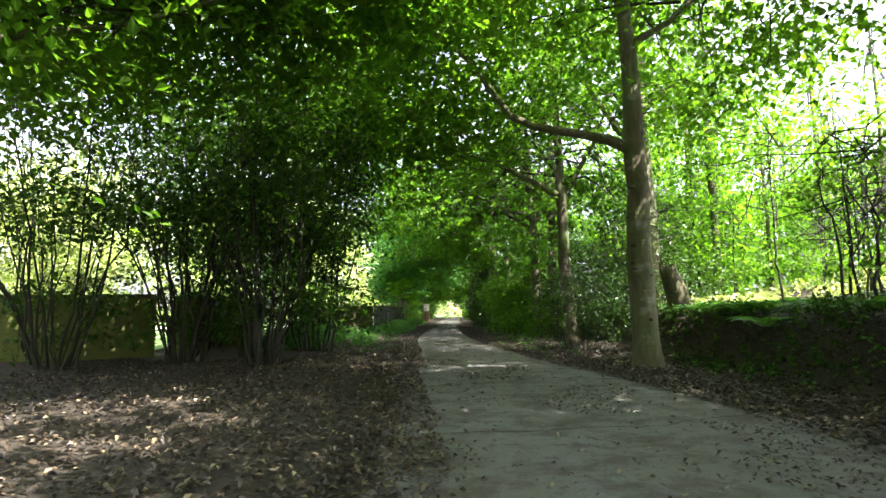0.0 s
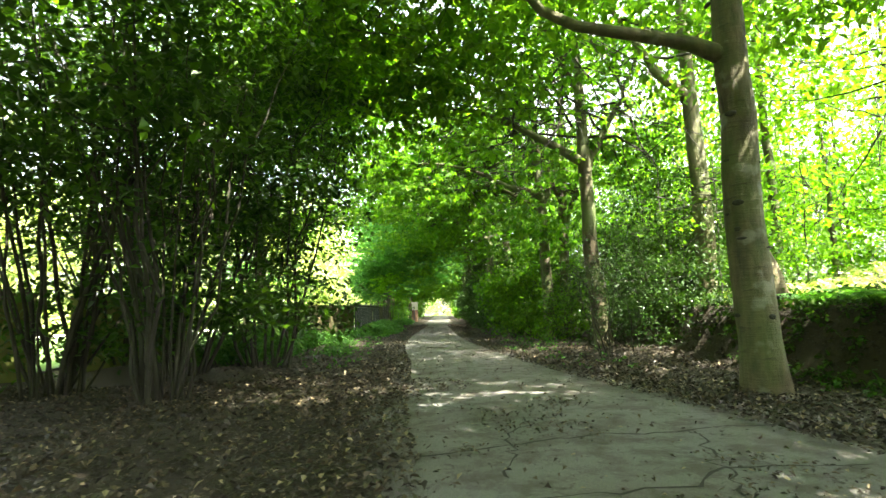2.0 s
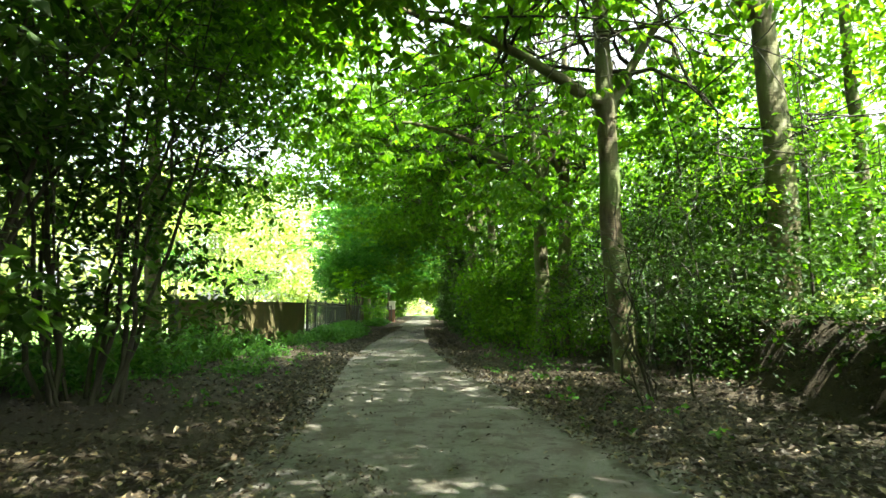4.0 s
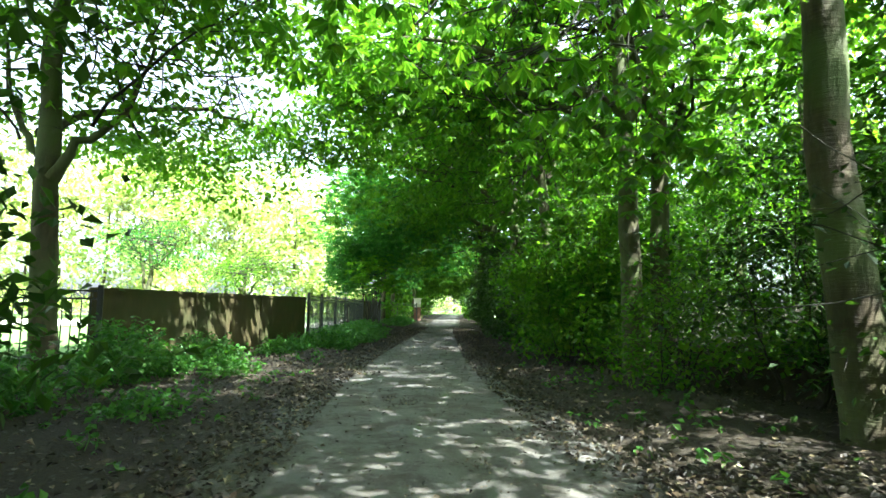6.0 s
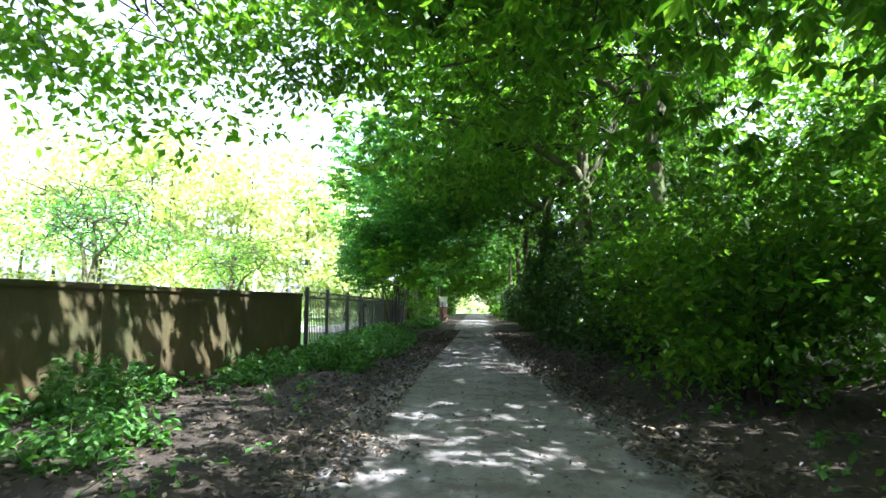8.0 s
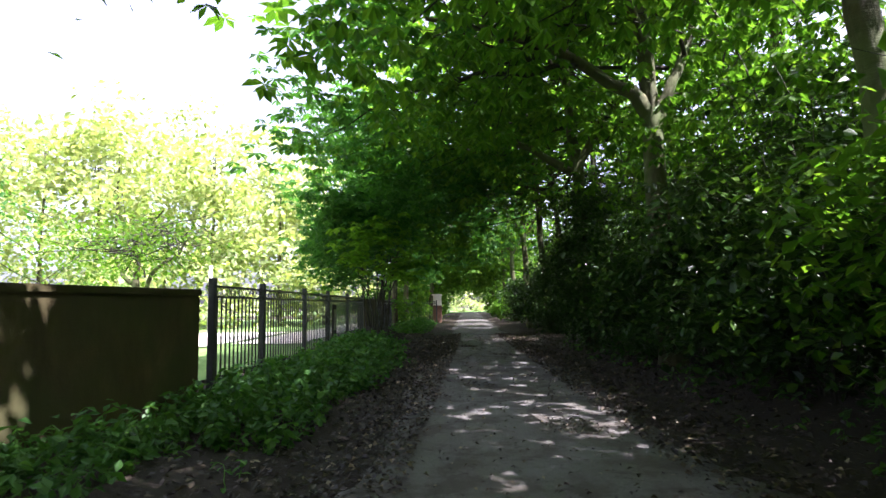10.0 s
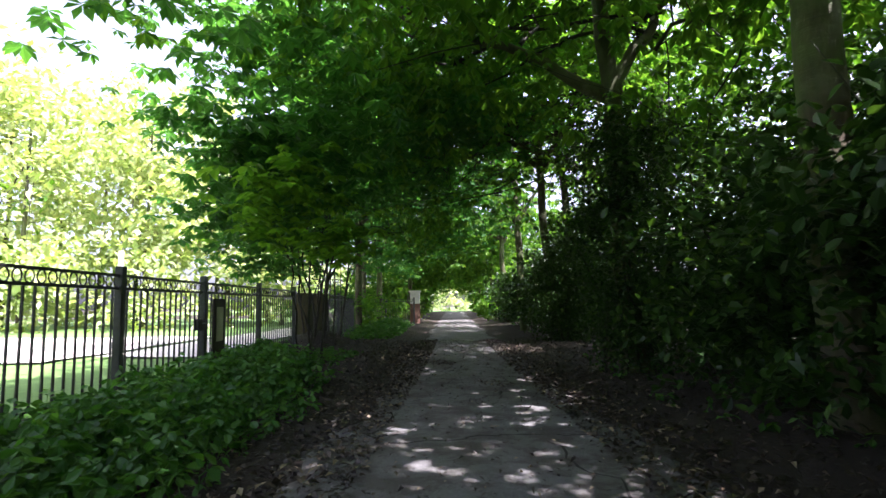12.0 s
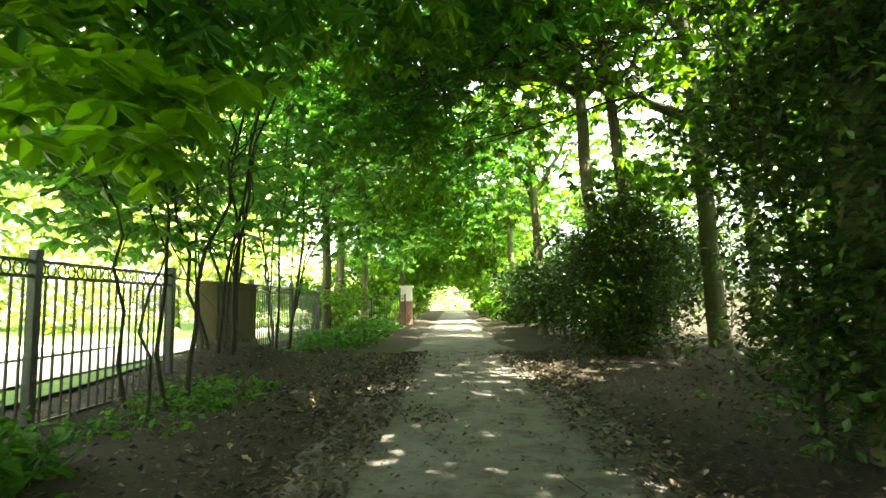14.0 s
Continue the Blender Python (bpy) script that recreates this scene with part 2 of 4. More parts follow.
def leaf_geometry(rng, pos, size, droop=0.35, kind="oval", spread=0.35, fine=False):
    """Folded leaves at pos. oval: one blade each; palm: a fan of leaflets each."""
    n = len(pos)
    yaw = rng.uniform(0, 2 * np.pi, n)
    size = size * rng.uniform(0.65, 1.25, n)
    if kind == "palm":
        k = 6
        a = (np.arange(k) / (k - 1) - 0.5) * radians(250)
        yaw = (yaw[:, None] + a[None] + rng.normal(0, 0.08, (n, k))).ravel()
        length = (size[:, None] * (1.0 - 0.35 * np.abs(a)[None] / 2.2)).ravel()
        pos = np.repeat(pos, k, 0)
        pitch = -np.abs(rng.normal(droop, spread * 0.5, n))[:, None] + rng.normal(0, 0.12, (n, k))
        pitch = pitch.ravel()
        wide = 0.50
        roll = rng.normal(0, 0.25, n * k)
    else:
        length = size
        pitch = -rng.normal(droop, spread, n)
        wide = 0.62
        roll = rng.normal(0, 0.5, n)
    m = len(pos)
    cp, sp = np.cos(pitch), np.sin(pitch)
    d = np.stack([np.cos(yaw) * cp, np.sin(yaw) * cp, sp], 1)
    side = np.stack([-np.sin(yaw), np.cos(yaw), np.zeros(m)], 1)
    up = np.cross(d, side)
    side2 = side * np.cos(roll)[:, None] + up * np.sin(roll)[:, None]
    up2 = np.cross(d, side2)
    L = length[:, None]
    base = pos
    tip = pos + d * L - np.array([0, 0, 1.0]) * L * 0.12
    if fine:
        lift = up2 * L * 0.05
        lo, hi = pos + d * L * 0.35 + lift, pos + d * L * 0.72 + lift - np.array([0, 0, 1.0]) * L * 0.04
        s1, s2 = side2 * L * wide * 0.40, side2 * L * wide * 0.52
        V = np.stack([base, lo + s1, hi + s2, tip, hi - s2, lo - s1], 1).reshape(-1, 3)
        i = np.arange(m)[:, None] * 6
        return V, np.concatenate([i + np.array([[0, 3, 2, 1]]), i + np.array([[0, 5, 4, 3]])], 0)
    midp = pos + d * L * 0.62 + up2 * L * 0.05
    lft = midp + side2 * L * wide * 0.5
    rgt = midp - side2 * L * wide * 0.5
    V = np.stack([base, lft, tip, rgt], 1).reshape(-1, 3)
    i = np.arange(m)[:, None] * 4
    F = np.concatenate([i + np.array([[0, 2, 1]]), i + np.array([[0, 3, 2]])], 0)
    return V, F


def cloud(rng, blobs, clusters, per, flat=0.35, clump=0.32, shell=0.55):
    """Leaf places in clumps inside ellipsoids: blobs of (x, y, z, rx, ry, rz)."""
    blobs = np.asarray(blobs, float)
    vol = np.prod(blobs[:, 3:], 1) ** 0.8
    boughs = max(4, clusters // 14)
    pick = rng.choice(len(blobs), boughs, p=vol / vol.sum())
    d = rng.normal(0, 1, (boughs, 3))
    d /= np.linalg.norm(d, axis=1)[:, None]
    r = shell + (1 - shell) * rng.uniform(0, 1, boughs) ** 0.7
    r = np.where(rng.uniform(0, 1, boughs) < 0.3, rng.uniform(0, 1, boughs) ** 0.5, r) * rng.uniform(0.82, 1.10, boughs)
    c = blobs[pick, :3] + d * r[:, None] * blobs[pick, 3:]
    # each bough is a sloping fan of clumps
    own = rng.integers(0, boughs, clusters)
    wide = np.minimum(blobs[pick, 3:5].mean(1) * 0.32, 0.95)[own]
    f = rng.normal(0, 1, (clusters, 2)) * wide[:, None]
    slope = rng.normal(0, 0.22, (boughs, 2))[own]
    c = c[own] + np.column_stack([f, (f * slope).sum(1) - 0.10 * (f ** 2).sum(1) + rng.normal(0, max(0.07, (clump - 0.3) * 0.9), clusters)])
    s = rng.normal(0, clump, (clusters, per, 3)) * np.array([1, 1, flat])
    p = (c[:, None] + s).reshape(-1, 3)
    p = p[p[:, 2] > 0.05]
    return p[~open_way(p)]


def foliage(name, rng, blobs, clusters, per, size, mat, parent, kind="oval", droop=0.35, flat=0.35, clump=0.32, keep=None, shell=0.55, fine=False):
    p = cloud(rng, blobs, int(clusters * 0.53), per, flat, clump, shell)
    if keep is not None:
        p = p[keep(p)]
    V, F = leaf_geometry(rng, p, size, droop, kind, fine=fine)
    return mesh_object(name, V, F, mat, parent)


def empty(name, x, y, z, label, category, group="", kind=""):
    ob = new(name)
    ob.location = (x, y, z)
    return tagged(ob, label, category, group, kind)


def settle_children(ob):
    """Children were made in world places: take the parent's place off again."""
    for c in ob.children:
        c.matrix_parent_inverse = Matrix.Translation(ob.location).inverted()


def ground_z(x, y):
    """Height of the ground: flat way, low verge, bank rising beyond the trees on one side."""
    x, y = np.asarray(x, float), np.asarray(y, float)
    c, h = path_middle(y)
    off = np.maximum(np.abs(x - c) - h, 0)
    z = 0.10 * (1 - np.exp(-off / 0.8))
    fade = np.clip((30 - y) / 12, 0, 1) * np.clip((y + 2) / 6, 0, 1)
    rim = np.clip((x - 4.9 - 0.3 * np.sin(y * 0.8)) / 0.6, 0, 1)
    bank = np.clip((x - 6.0) / 12.0, 0, 1)
    z = z + rim * rim * (3 - 2 * rim) * 0.9 * fade + bank * bank * (3 - 2 * bank) * 1.5
    mound = 0.45 * np.exp(-((x + 3.6) / 0.9) ** 2 - ((y - 42.6) / 1.6) ** 2)
    z = z + mound
    lump = np.sin(x * 1.7 + y * 0.6) * np.sin(y * 1.3 - x * 0.5) * 0.05 + np.sin(x * 0.6 - 1) * np.sin(y * 0.45) * 0.06
    lump = lump * np.where(y > 17, np.where(x < -3.4, 0.3, 1), 1)
    return z + lump * np.clip(off / 1.0, 0, 1) * (np.abs(x) < 40)


# ---- ground ----
def axis(lo, hi, near, fine, far):
    a = np.arange(near[0], near[1] + 1e-6, fine)
    left = near[0] - np.cumsum(np.geomspace(fine, far, 26))
    right = near[1] + np.cumsum(np.geomspace(fine, far, 26))
    return np.concatenate([[lo], left[left > lo][::-1], a, right[right < hi], [hi]])


def build_ground():
    xs = axis(-900, 900, (-9, 9), 0.25, 90)
    ys = axis(-900, 900, (-4, 60), 0.3, 90)
    X, Y = np.meshgrid(xs, ys)
    Z = ground_z(X, Y)
    nx = len(xs)
    i = (np.arange(len(ys) - 1)[:, None] * nx + np.arange(nx - 1)[None]).ravel()
    F = np.stack([i, i + 1, i + nx + 1, i + nx], 1)
    ob = mesh_object("ground", np.stack([X, Y, Z], -1).reshape(-1, 3), F, SOIL, smooth=True)
    return tagged(ob, "dark woodland soil with brown leaf litter", "ground", kind="structure")


build_ground()


def edge_noise(y, seed):
    return 0.13 * np.sin(y * 0.9 + seed) + 0.06 * np.sin(y * 2.7 + seed * 3) + 0.04 * np.sin(y * 7.1 + seed * 5) + 0.025 * np.sin(y * 17 + seed) + 0.02 * np.sin(y * 31 + seed * 2)


def build_path():
    ys = np.concatenate([np.arange(-5, 50, 0.12), np.arange(50, 125, 0.6)])
    c, h = path_middle(ys)
    lo, hi = c - h + edge_noise(ys, 1.0), c + h + edge_noise(ys, 4.0)
    n = 15
    u = np.linspace(0, 1, n)
    X = lo[:, None] * (1 - u) + hi[:, None] * u
    Y = np.repeat(ys[:, None], n, 1)
    edge = np.minimum(u, 1 - u) * 2
    Z = 0.022 + 0.03 * np.sqrt(edge)[None] + 0.006 * np.sin(X * 2.1 + Y * 0.8) * np.sin(Y * 1.1)
    Z[:, 0] = Z[:, -1] = -0.03
    i = (np.arange(len(ys) - 1)[:, None] * n + np.arange(n - 1)[None]).ravel()
    F = np.stack([i, i + 1, i + n + 1, i + n], 1)
    ob = mesh_object("road", np.stack([X, Y, Z], -1).reshape(-1, 3), F, ASPHALT, smooth=True)
    return tagged(ob, "narrow worn grey asphalt lane with ragged edges", "lane", kind="structure")


road = build_path()


# ---- trees ----
def tree(name, rng, x, y, height, radius, label, bark, leafmat, blobs, clusters, per, size, lean=(0, 0), limbs=(), kind="oval", keep=None, droop=0.4, clump=0.32, group="", category="tree", twigs=24, fine=False, shell=0.55, roof=0):
    """Tapered trunk with flared foot, limbs given as (from height, to point, radius, bow), twigs and a leafy crown."""
    z = float(ground_z(x, y)) - 0.05
    root = empty(name, x, y, z, label, category, group)
    n = 16
    t = np.linspace(0, 1, n)
    pts = wander(rng, (x, y, z), (x + lean[0], y + lean[1], z + height), n, 0.07 + height * 0.006)
    tp = np.concatenate([np.linspace(0, 0.09, 5), np.linspace(0.15, 1, 15)])
    P = np.stack([np.interp(tp, t, pts[:, k]) for k in range(3)], 1)
    R = radius * (1 - 0.72 * tp ** 1.4) * (1 + 0.24 * np.exp(-tp * height / 0.2)) * (1 + rng.normal(0, 0.025, 20))
    V, F = tubes([(P, R)], 14)
    mesh_object("trunk", V, F, bark, root, True)
    ends = [(P[-4:], R[-4:])]
    for h, to, r, bow in limbs:
        start = np.array([np.interp(h / height, tp, P[:, q]) for q in range(3)])
        if isinstance(to, list):
            way = np.vstack([start, to])
            reach = np.concatenate([[0], np.cumsum(np.linalg.norm(np.diff(way, axis=0), axis=1))])
            lp = np.stack([np.interp(np.linspace(0, reach[-1], 12), reach, way[:, q]) for q in range(3)], 1) + rng.normal(0, 0.02, (12, 3))
        else:
            lp = wander(rng, start, to, 12, 0.22, bow)
        lr = np.linspace(r, r * 0.3, 12) * (1 + 0.35 * np.exp(-np.arange(12) * 1.4))
        V, F = tubes([(lp, lr)], 9)
        mesh_object("limb", V, F, bark, root, True)
        ends.append((lp, lr))
    tw = []
    bl = np.asarray(blobs, float)
    for _ in range(twigs):
        lp, lr = ends[rng.integers(len(ends))]
        i = rng.integers(max(1, len(lp) // 3), len(lp))
        b = bl[rng.integers(len(bl))]
        to = b[:3] + rng.normal(0, 0.45, 3) * b[3:]
        if np.linalg.norm(to - lp[i]) > 7:
            to = lp[i] + (to - lp[i]) * 7 / np.linalg.norm(to - lp[i])
        q = wander(rng, lp[i], to, 8, 0.35, 0.25)
        if open_way(q).any():
            continue
        tw.append((q, np.linspace(min(lr[i] * 0.6, 0.05), 0.008, 8)))
        for _ in range(3):
            j = rng.integers(2, 7)
            e = q[j] + rng.normal(0, 0.9, 3) * np.array([1, 1, 0.5])
            tw.append((wander(rng, q[j], e, 5, 0.15), np.linspace(0.018, 0.004, 5)))
    if tw:
        V, F = tubes(tw, 3)
        mesh_object("branchwork", V, F, BARK_TWIG, root, True)["kind"] = "stuff"
    foliage("crown", rng, blobs, clusters, per, size, leafmat, root, kind, droop, 0.4, clump, keep, shell, fine)
    # Big leaves added above the crown, hidden from below, to block sun and sky.
    if roof:
        high = [(b[0], b[1], b[2] + 0.9, b[3] * 1.05, b[4] * 1.05, 0.9) for b in blobs if b[2] > 5.4]
        foliage("crown_shade_layer", rng, high, roof, 5, 0.42, leafmat, root, "palm", 0.2, 0.4, 0.6, keep, 0.1)["kind"] = "stuff"
    settle_children(root)
    return root


def shrub(name, rng, x, y, label, stems, reach, height, leafmat, blobs, clusters, per, size, bark=BARK_TWIG, stem_r=0.03, kind="oval", group="", clump=0.22, category="shrub", keep=None, shell=0.4, fine=False):
    """Many stems fanning from one foot, and a loose leafy crown."""
    z = float(ground_z(x, y)) - 0.04
    root = empty(name, x, y, z, label, category, group)
    for s in range(stems):
        a = rng.uniform(0, 2 * np.pi)
        foot = np.array([x + 0.42 * math.cos(a) * rng.uniform(0.1, 1), y + 0.42 * math.sin(a) * rng.uniform(0.1, 1), z])
        r = reach * rng.uniform(0.3, 1.0)
        top = np.array([x + r * math.cos(a), y + r * math.sin(a), z + height * rng.uniform(0.6, 1.0)])
        q = wander(rng, foot, top, 11, 0.22, 0.25 * rng.uniform(0, 1))
        if open_way(q).any():
            continue
        rr = stem_r * rng.uniform(0.5, 1.2)
        tw = [(q, np.linspace(rr, rr * 0.25, 11))]
        for _ in range(5):
            j = rng.integers(4, 11)
            e = q[j] + rng.normal(0, 0.6, 3) + np.array([0, 0, 0.3])
            tw.append((wander(rng, q[j], e, 6, 0.12), np.linspace(rr * 0.35, 0.003, 6)))
        V, F = tubes(tw, 5)
        mesh_object("stem", V, F, bark, root, True)
    foliage("crown", rng, blobs, clusters, per, size, leafmat, root, kind, 0.35, 0.5, clump, keep, shell, fine)
    settle_children(root)
    return root


def arch_blobs(x, y, side, top=9.0, low=True):
    """Crown that leans over the way: side +1 stands on one edge, -1 on the other."""
    s = side
    blobs = [(x, y, top - 1.0, 3.4, 3.8, 2.4), (x - s * 3.0, y, top - 2.4, 2.8, 3.6, 1.7), (x - s * 4.0, y + 0.5, top - 4.0, 2.2, 3.2, 1.2), (x + s * 1.6, y, top - 3.8, 2.4, 3.2, 2.2), (x - s * 1.3, y, top - 4.6, 1.3, 3.0, 1.3)]
    return blobs if low else blobs[:-1]


RNG = np.random.default_rng(7)
# great smooth-barked tree whose long limb arches over the lane
tree("sycamore_tree", RNG, 3.84, 10.6, 10.5, 0.25, "tall grey smooth-barked tree with a limb arching over the lane", BARK_SMOOTH, LEAF_MAPLE,
     [(3.2, 12.5, 8.8, 3.0, 3.6, 1.7), (0.6, 13, 7.2, 3.2, 3.4, 1.4), (-0.3, 15, 5.6, 2.2, 2.6, 0.9), (6.4, 12, 6.2, 1.8, 2.4, 0.9), (1.4, 8.4, 7.8, 2.8, 2.5, 1.0), (-1.4, 13.5, 7.0, 1.8, 2.4, 1.0), (-2.6, 14.5, 6.2, 1.4, 2.0, 0.8)], 5000, 9, 0.18, lean=(-0.15, 0.3),
     roof=240, limbs=[(4.3, [(3.14, 10.7, 4.56), (2.47, 10.75, 4.62), (1.8, 10.8, 4.8), (1.38, 10.8, 5.06), (0.93, 10.9, 5.7), (0.6, 11.0, 6.3), (-0.45, 11.4, 7.4)], 0.10, 0), (6.4, (7.0, 10.4, 8.2), 0.08, 0.2), (7.2, (1.5, 9.0, 8.8), 0.07, 0.2)])
def scars(root, rng, x, y, radius, count):
    """Dark lens-shaped branch scars on the bark."""
    for _ in range(count):
        z, a = rng.uniform(0.5, 5.5), rng.uniform(math.pi * 0.85, math.pi * 1.95)
        w, hh = rng.uniform(0.03, 0.08), rng.uniform(0.018, 0.04)
        r = radius * (1 - 0.72 * (z / 10.5) ** 1.4)
        bm = bmesh.new()
        bmesh.ops.create_uvsphere(bm, u_segments=10, v_segments=6, radius=1.0)
        bmesh.ops.transform(bm, matrix=Matrix.Translation((x - 0.014 * z + r * math.cos(a), y + 0.028 * z + r * math.sin(a), z)) @ Matrix.Rotation(a, 4, "Z") @ Matrix.Diagonal((0.02, w, hh, 1)), verts=bm.verts)
        part("branch_scar", bm, BARK_TWIG, root)
    settle_children(root)


scars(bpy.data.objects["sycamore_tree"], RNG, 3.84, 10.6, 0.25, 18)
tree("maple_tree", RNG, 6.3, 16.8, 11, 0.24, "pale sunlit forked trunk standing on the bank", BARK_SMOOTH, LEAF_MAPLE,
     [(6.2, 17.5, 9.2, 3.8, 3.8, 2.0), (9, 17, 7.0, 3.0, 3.4, 1.5)], 1500, 9, 0.19, lean=(0.1, 0.2), limbs=[(5.2, (4.0, 16.5, 9.0), 0.13, 0.0), (6.4, (8.5, 16.2, 9.0), 0.09, 0.1)])
CHESTNUT = "horse chestnut with brown trunk and drooping fanned leaves"
for (x, y, r, lean, fork, many) in ((4.05, 17.5, 0.21, (-0.5, 0.1), 4.7, 480), (3.8, 22.8, 0.2, (-0.3, 0.0), 4.9, 640), (4.6, 23.4, 0.20, (0.2, 0.1), 3.6, 700), (3.4, 28.0, 0.17, (-0.4, 0.1), 5.0, 700), (3.1, 32.9, 0.23, (-0.3, 0.0), 4.6, 1050),
                                    (2.85, 37.3, 0.20, (-0.5, 0.2), 4.8, 850), (2.95, 44.2, 0.14, (-0.7, 0.0), 5.2, 480), (3.75, 44.6, 0.14, (-0.75, 0.2), 5.4, 400), (5.28, 44.5, 0.19, (-0.55, 0.1), 4.6, 350), (3.2, 52, 0.18, (-0.5, 0), 4.8, 700), (3.4, 60, 0.18, (-0.5, 0), 4.8, 600)):
    tree("chestnut_tree", RNG, x, y, 10.0, r, CHESTNUT, BARK_ROUGH, LEAF_CHESTNUT, arch_blobs(x, y, 1, 9.0, y < 32), many, 4, 0.25 if y < 50 else 0.30, lean=lean, roof=75 if y < 20 else 30 if y < 25 else 250 if y < 36 else 230 if y < 40 else 150 if y < 48 else 40,
         limbs=[(fork, (x - 4.2, y + RNG.uniform(-1, 1), 6.2), r * 0.55, 0.3), (fork - 0.2, (x + 1.4, y + 0.4, 7.6), r * 0.6, -0.2), (fork + 1.2, (x - 2.0, y - 2.0, 8.2), r * 0.4, 0.2)], kind="palm", droop=0.6, clump=0.4, group="trees along the lane", twigs=36)
tree("maple_tree", RNG, -5.16, 20.7, 9.0, 0.18, "slim forked maple beside the garden wall", BARK_ROUGH, LEAF_MAPLE,
     [(-5.2, 20.7, 7.4, 2.8, 2.6, 1.5), (-3.2, 21.5, 6.0, 2.0, 2.2, 0.9), (-6.8, 20.5, 5.0, 1.6, 1.8, 1.1), (-2.6, 18.5, 6.6, 2.2, 2.4, 1.0), (-4.4, 21.4, 4.4, 1.4, 1.6, 0.5), (-5.4, 25.0, 4.5, 1.5, 1.8, 0.7), (-3.7, 26.0, 5.3, 1.6, 2.0, 0.8), (-2.0, 26.5, 5.8, 1.6, 2.2, 0.8)], 3600, 9, 0.165,
     roof=360, limbs=[(3.6, (-3.9, 25.8, 5.4), 0.07, 0.3), (2.95, (-4.1, 21.0, 5.2), 0.08, -0.2), (3.1, (-6.3, 20.8, 5.4), 0.07, -0.2)], group="trees along the lane")


def lane_side(p):
    """Keeps the crown off the open lawn."""
    return p[:, 0] > -5.4 - 0.35 * np.clip(p[:, 2] - 4.0, 0, 3) + 0.35 * np.sin(p[:, 1] * 2.1 + p[:, 2] * 1.7)


for (x, y, h, bl, many) in ((-3.5, 42.0, 6.0, [(-2.0, 41.5, 6.2, 2.2, 3.4, 1.5), (-3.7, 41.0, 7.6, 2.2, 3.4, 1.4), (-3.6, 40.0, 4.2, 1.5, 2.6, 1.5), (-3.7, 40.8, 2.7, 1.1, 1.7, 0.8), (-4.7, 42.0, 3.1, 1.3, 2.0, 1.1), (-4.2, 38.6, 2.6, 1.0, 1.5, 0.7), (-3.7, 36.9, 3.5, 0.6, 1.2, 0.6), (-2.5, 33.6, 5.2, 1.6, 2.4, 1.0), (-3.2, 36.8, 4.4, 1.4, 2.0, 1.5), (-0.6, 41.5, 6.3, 2.0, 3.0, 0.9)], 2900),
                            (-3.9, 46.4, 6.0, [(-2.2, 46.4, 6.0, 2.2, 2.8, 1.4), (-4.0, 46.4, 7.0, 2.0, 2.8, 1.6), (-3.8, 46.0, 4.2, 1.4, 2.2, 1.3), (-4.4, 45.6, 2.6, 1.2, 1.8, 1.0), (-0.6, 47, 6.2, 2.0, 3.0, 0.9)], 1200)):
    shrub("chestnut_clump", RNG, x, y, "many-stemmed horse chestnut with leaves hanging over the fence", 9, 1.9, h, LEAF_BLUE, bl, many, 4, 0.25, kind="palm", clump=0.4, category="tree", keep=lane_side, stem_r=0.035, group="trees along the lane", shell=0.55)
for (x, y, r, many) in ((-3.8, 51, 0.15, 1300), (-4.4, 57, 0.2, 1200), (-4.4, 64, 0.2, 1000)):
    tree("chestnut_tree", RNG, x, y, 9.0, r, "spreading horse chestnut with a pale slender trunk", BARK_ROUGH, LEAF_BLUE, arch_blobs(x, y, -1, 8.8), many, 4, 0.29,
         limbs=[(4.4, (x + 3.2, y - 1.2, 6.0), r * 0.5, 0.4), (4.4, (x + 1.8, y - 3.0, 6.0), r * 0.45, 0.4)], kind="palm", droop=0.6, clump=0.4, group="trees along the lane", keep=lane_side)
# row that goes on to the far end
for k in range(6):
    for s in (-1, 1):
        y = 70 + 7.5 * k + RNG.uniform(-1, 1)
        x = s * 3.5 + RNG.uniform(-0.3, 0.3) + drift(y)
        tree("chestnut_tree", RNG, x, y, 9.5, 0.18, "horse chestnut in the row along the lane", BARK_ROUGH, LEAF_CHESTNUT, arch_blobs(x, y, s, 8.8), 520, 5, 0.42, lean=(-0.4 * s, 0), limbs=[(4.6, (x - 3.8 * s, y, 6.2), 0.1, 0.3)], kind="palm", droop=0.6, clump=0.6, twigs=8, group="trees along the lane")
# low leafy branch beside the fence
shrub("sapling", RNG, -2.85, 39.0, "slim lime sapling by the fence, sunlight painted into its large bright leaves", 4, 1.0, 4.2, LEAF_LIT_LIME, [(-2.9, 38.4, 3.2, 0.8, 1.0, 0.9), (-2.85, 36.4, 2.9, 0.7, 1.2, 0.8), (-2.05, 36.2, 2.25, 0.45, 0.8, 0.4)], 150, 4, 0.23, stem_r=0.03, clump=0.3, fine=True, kind="palm")
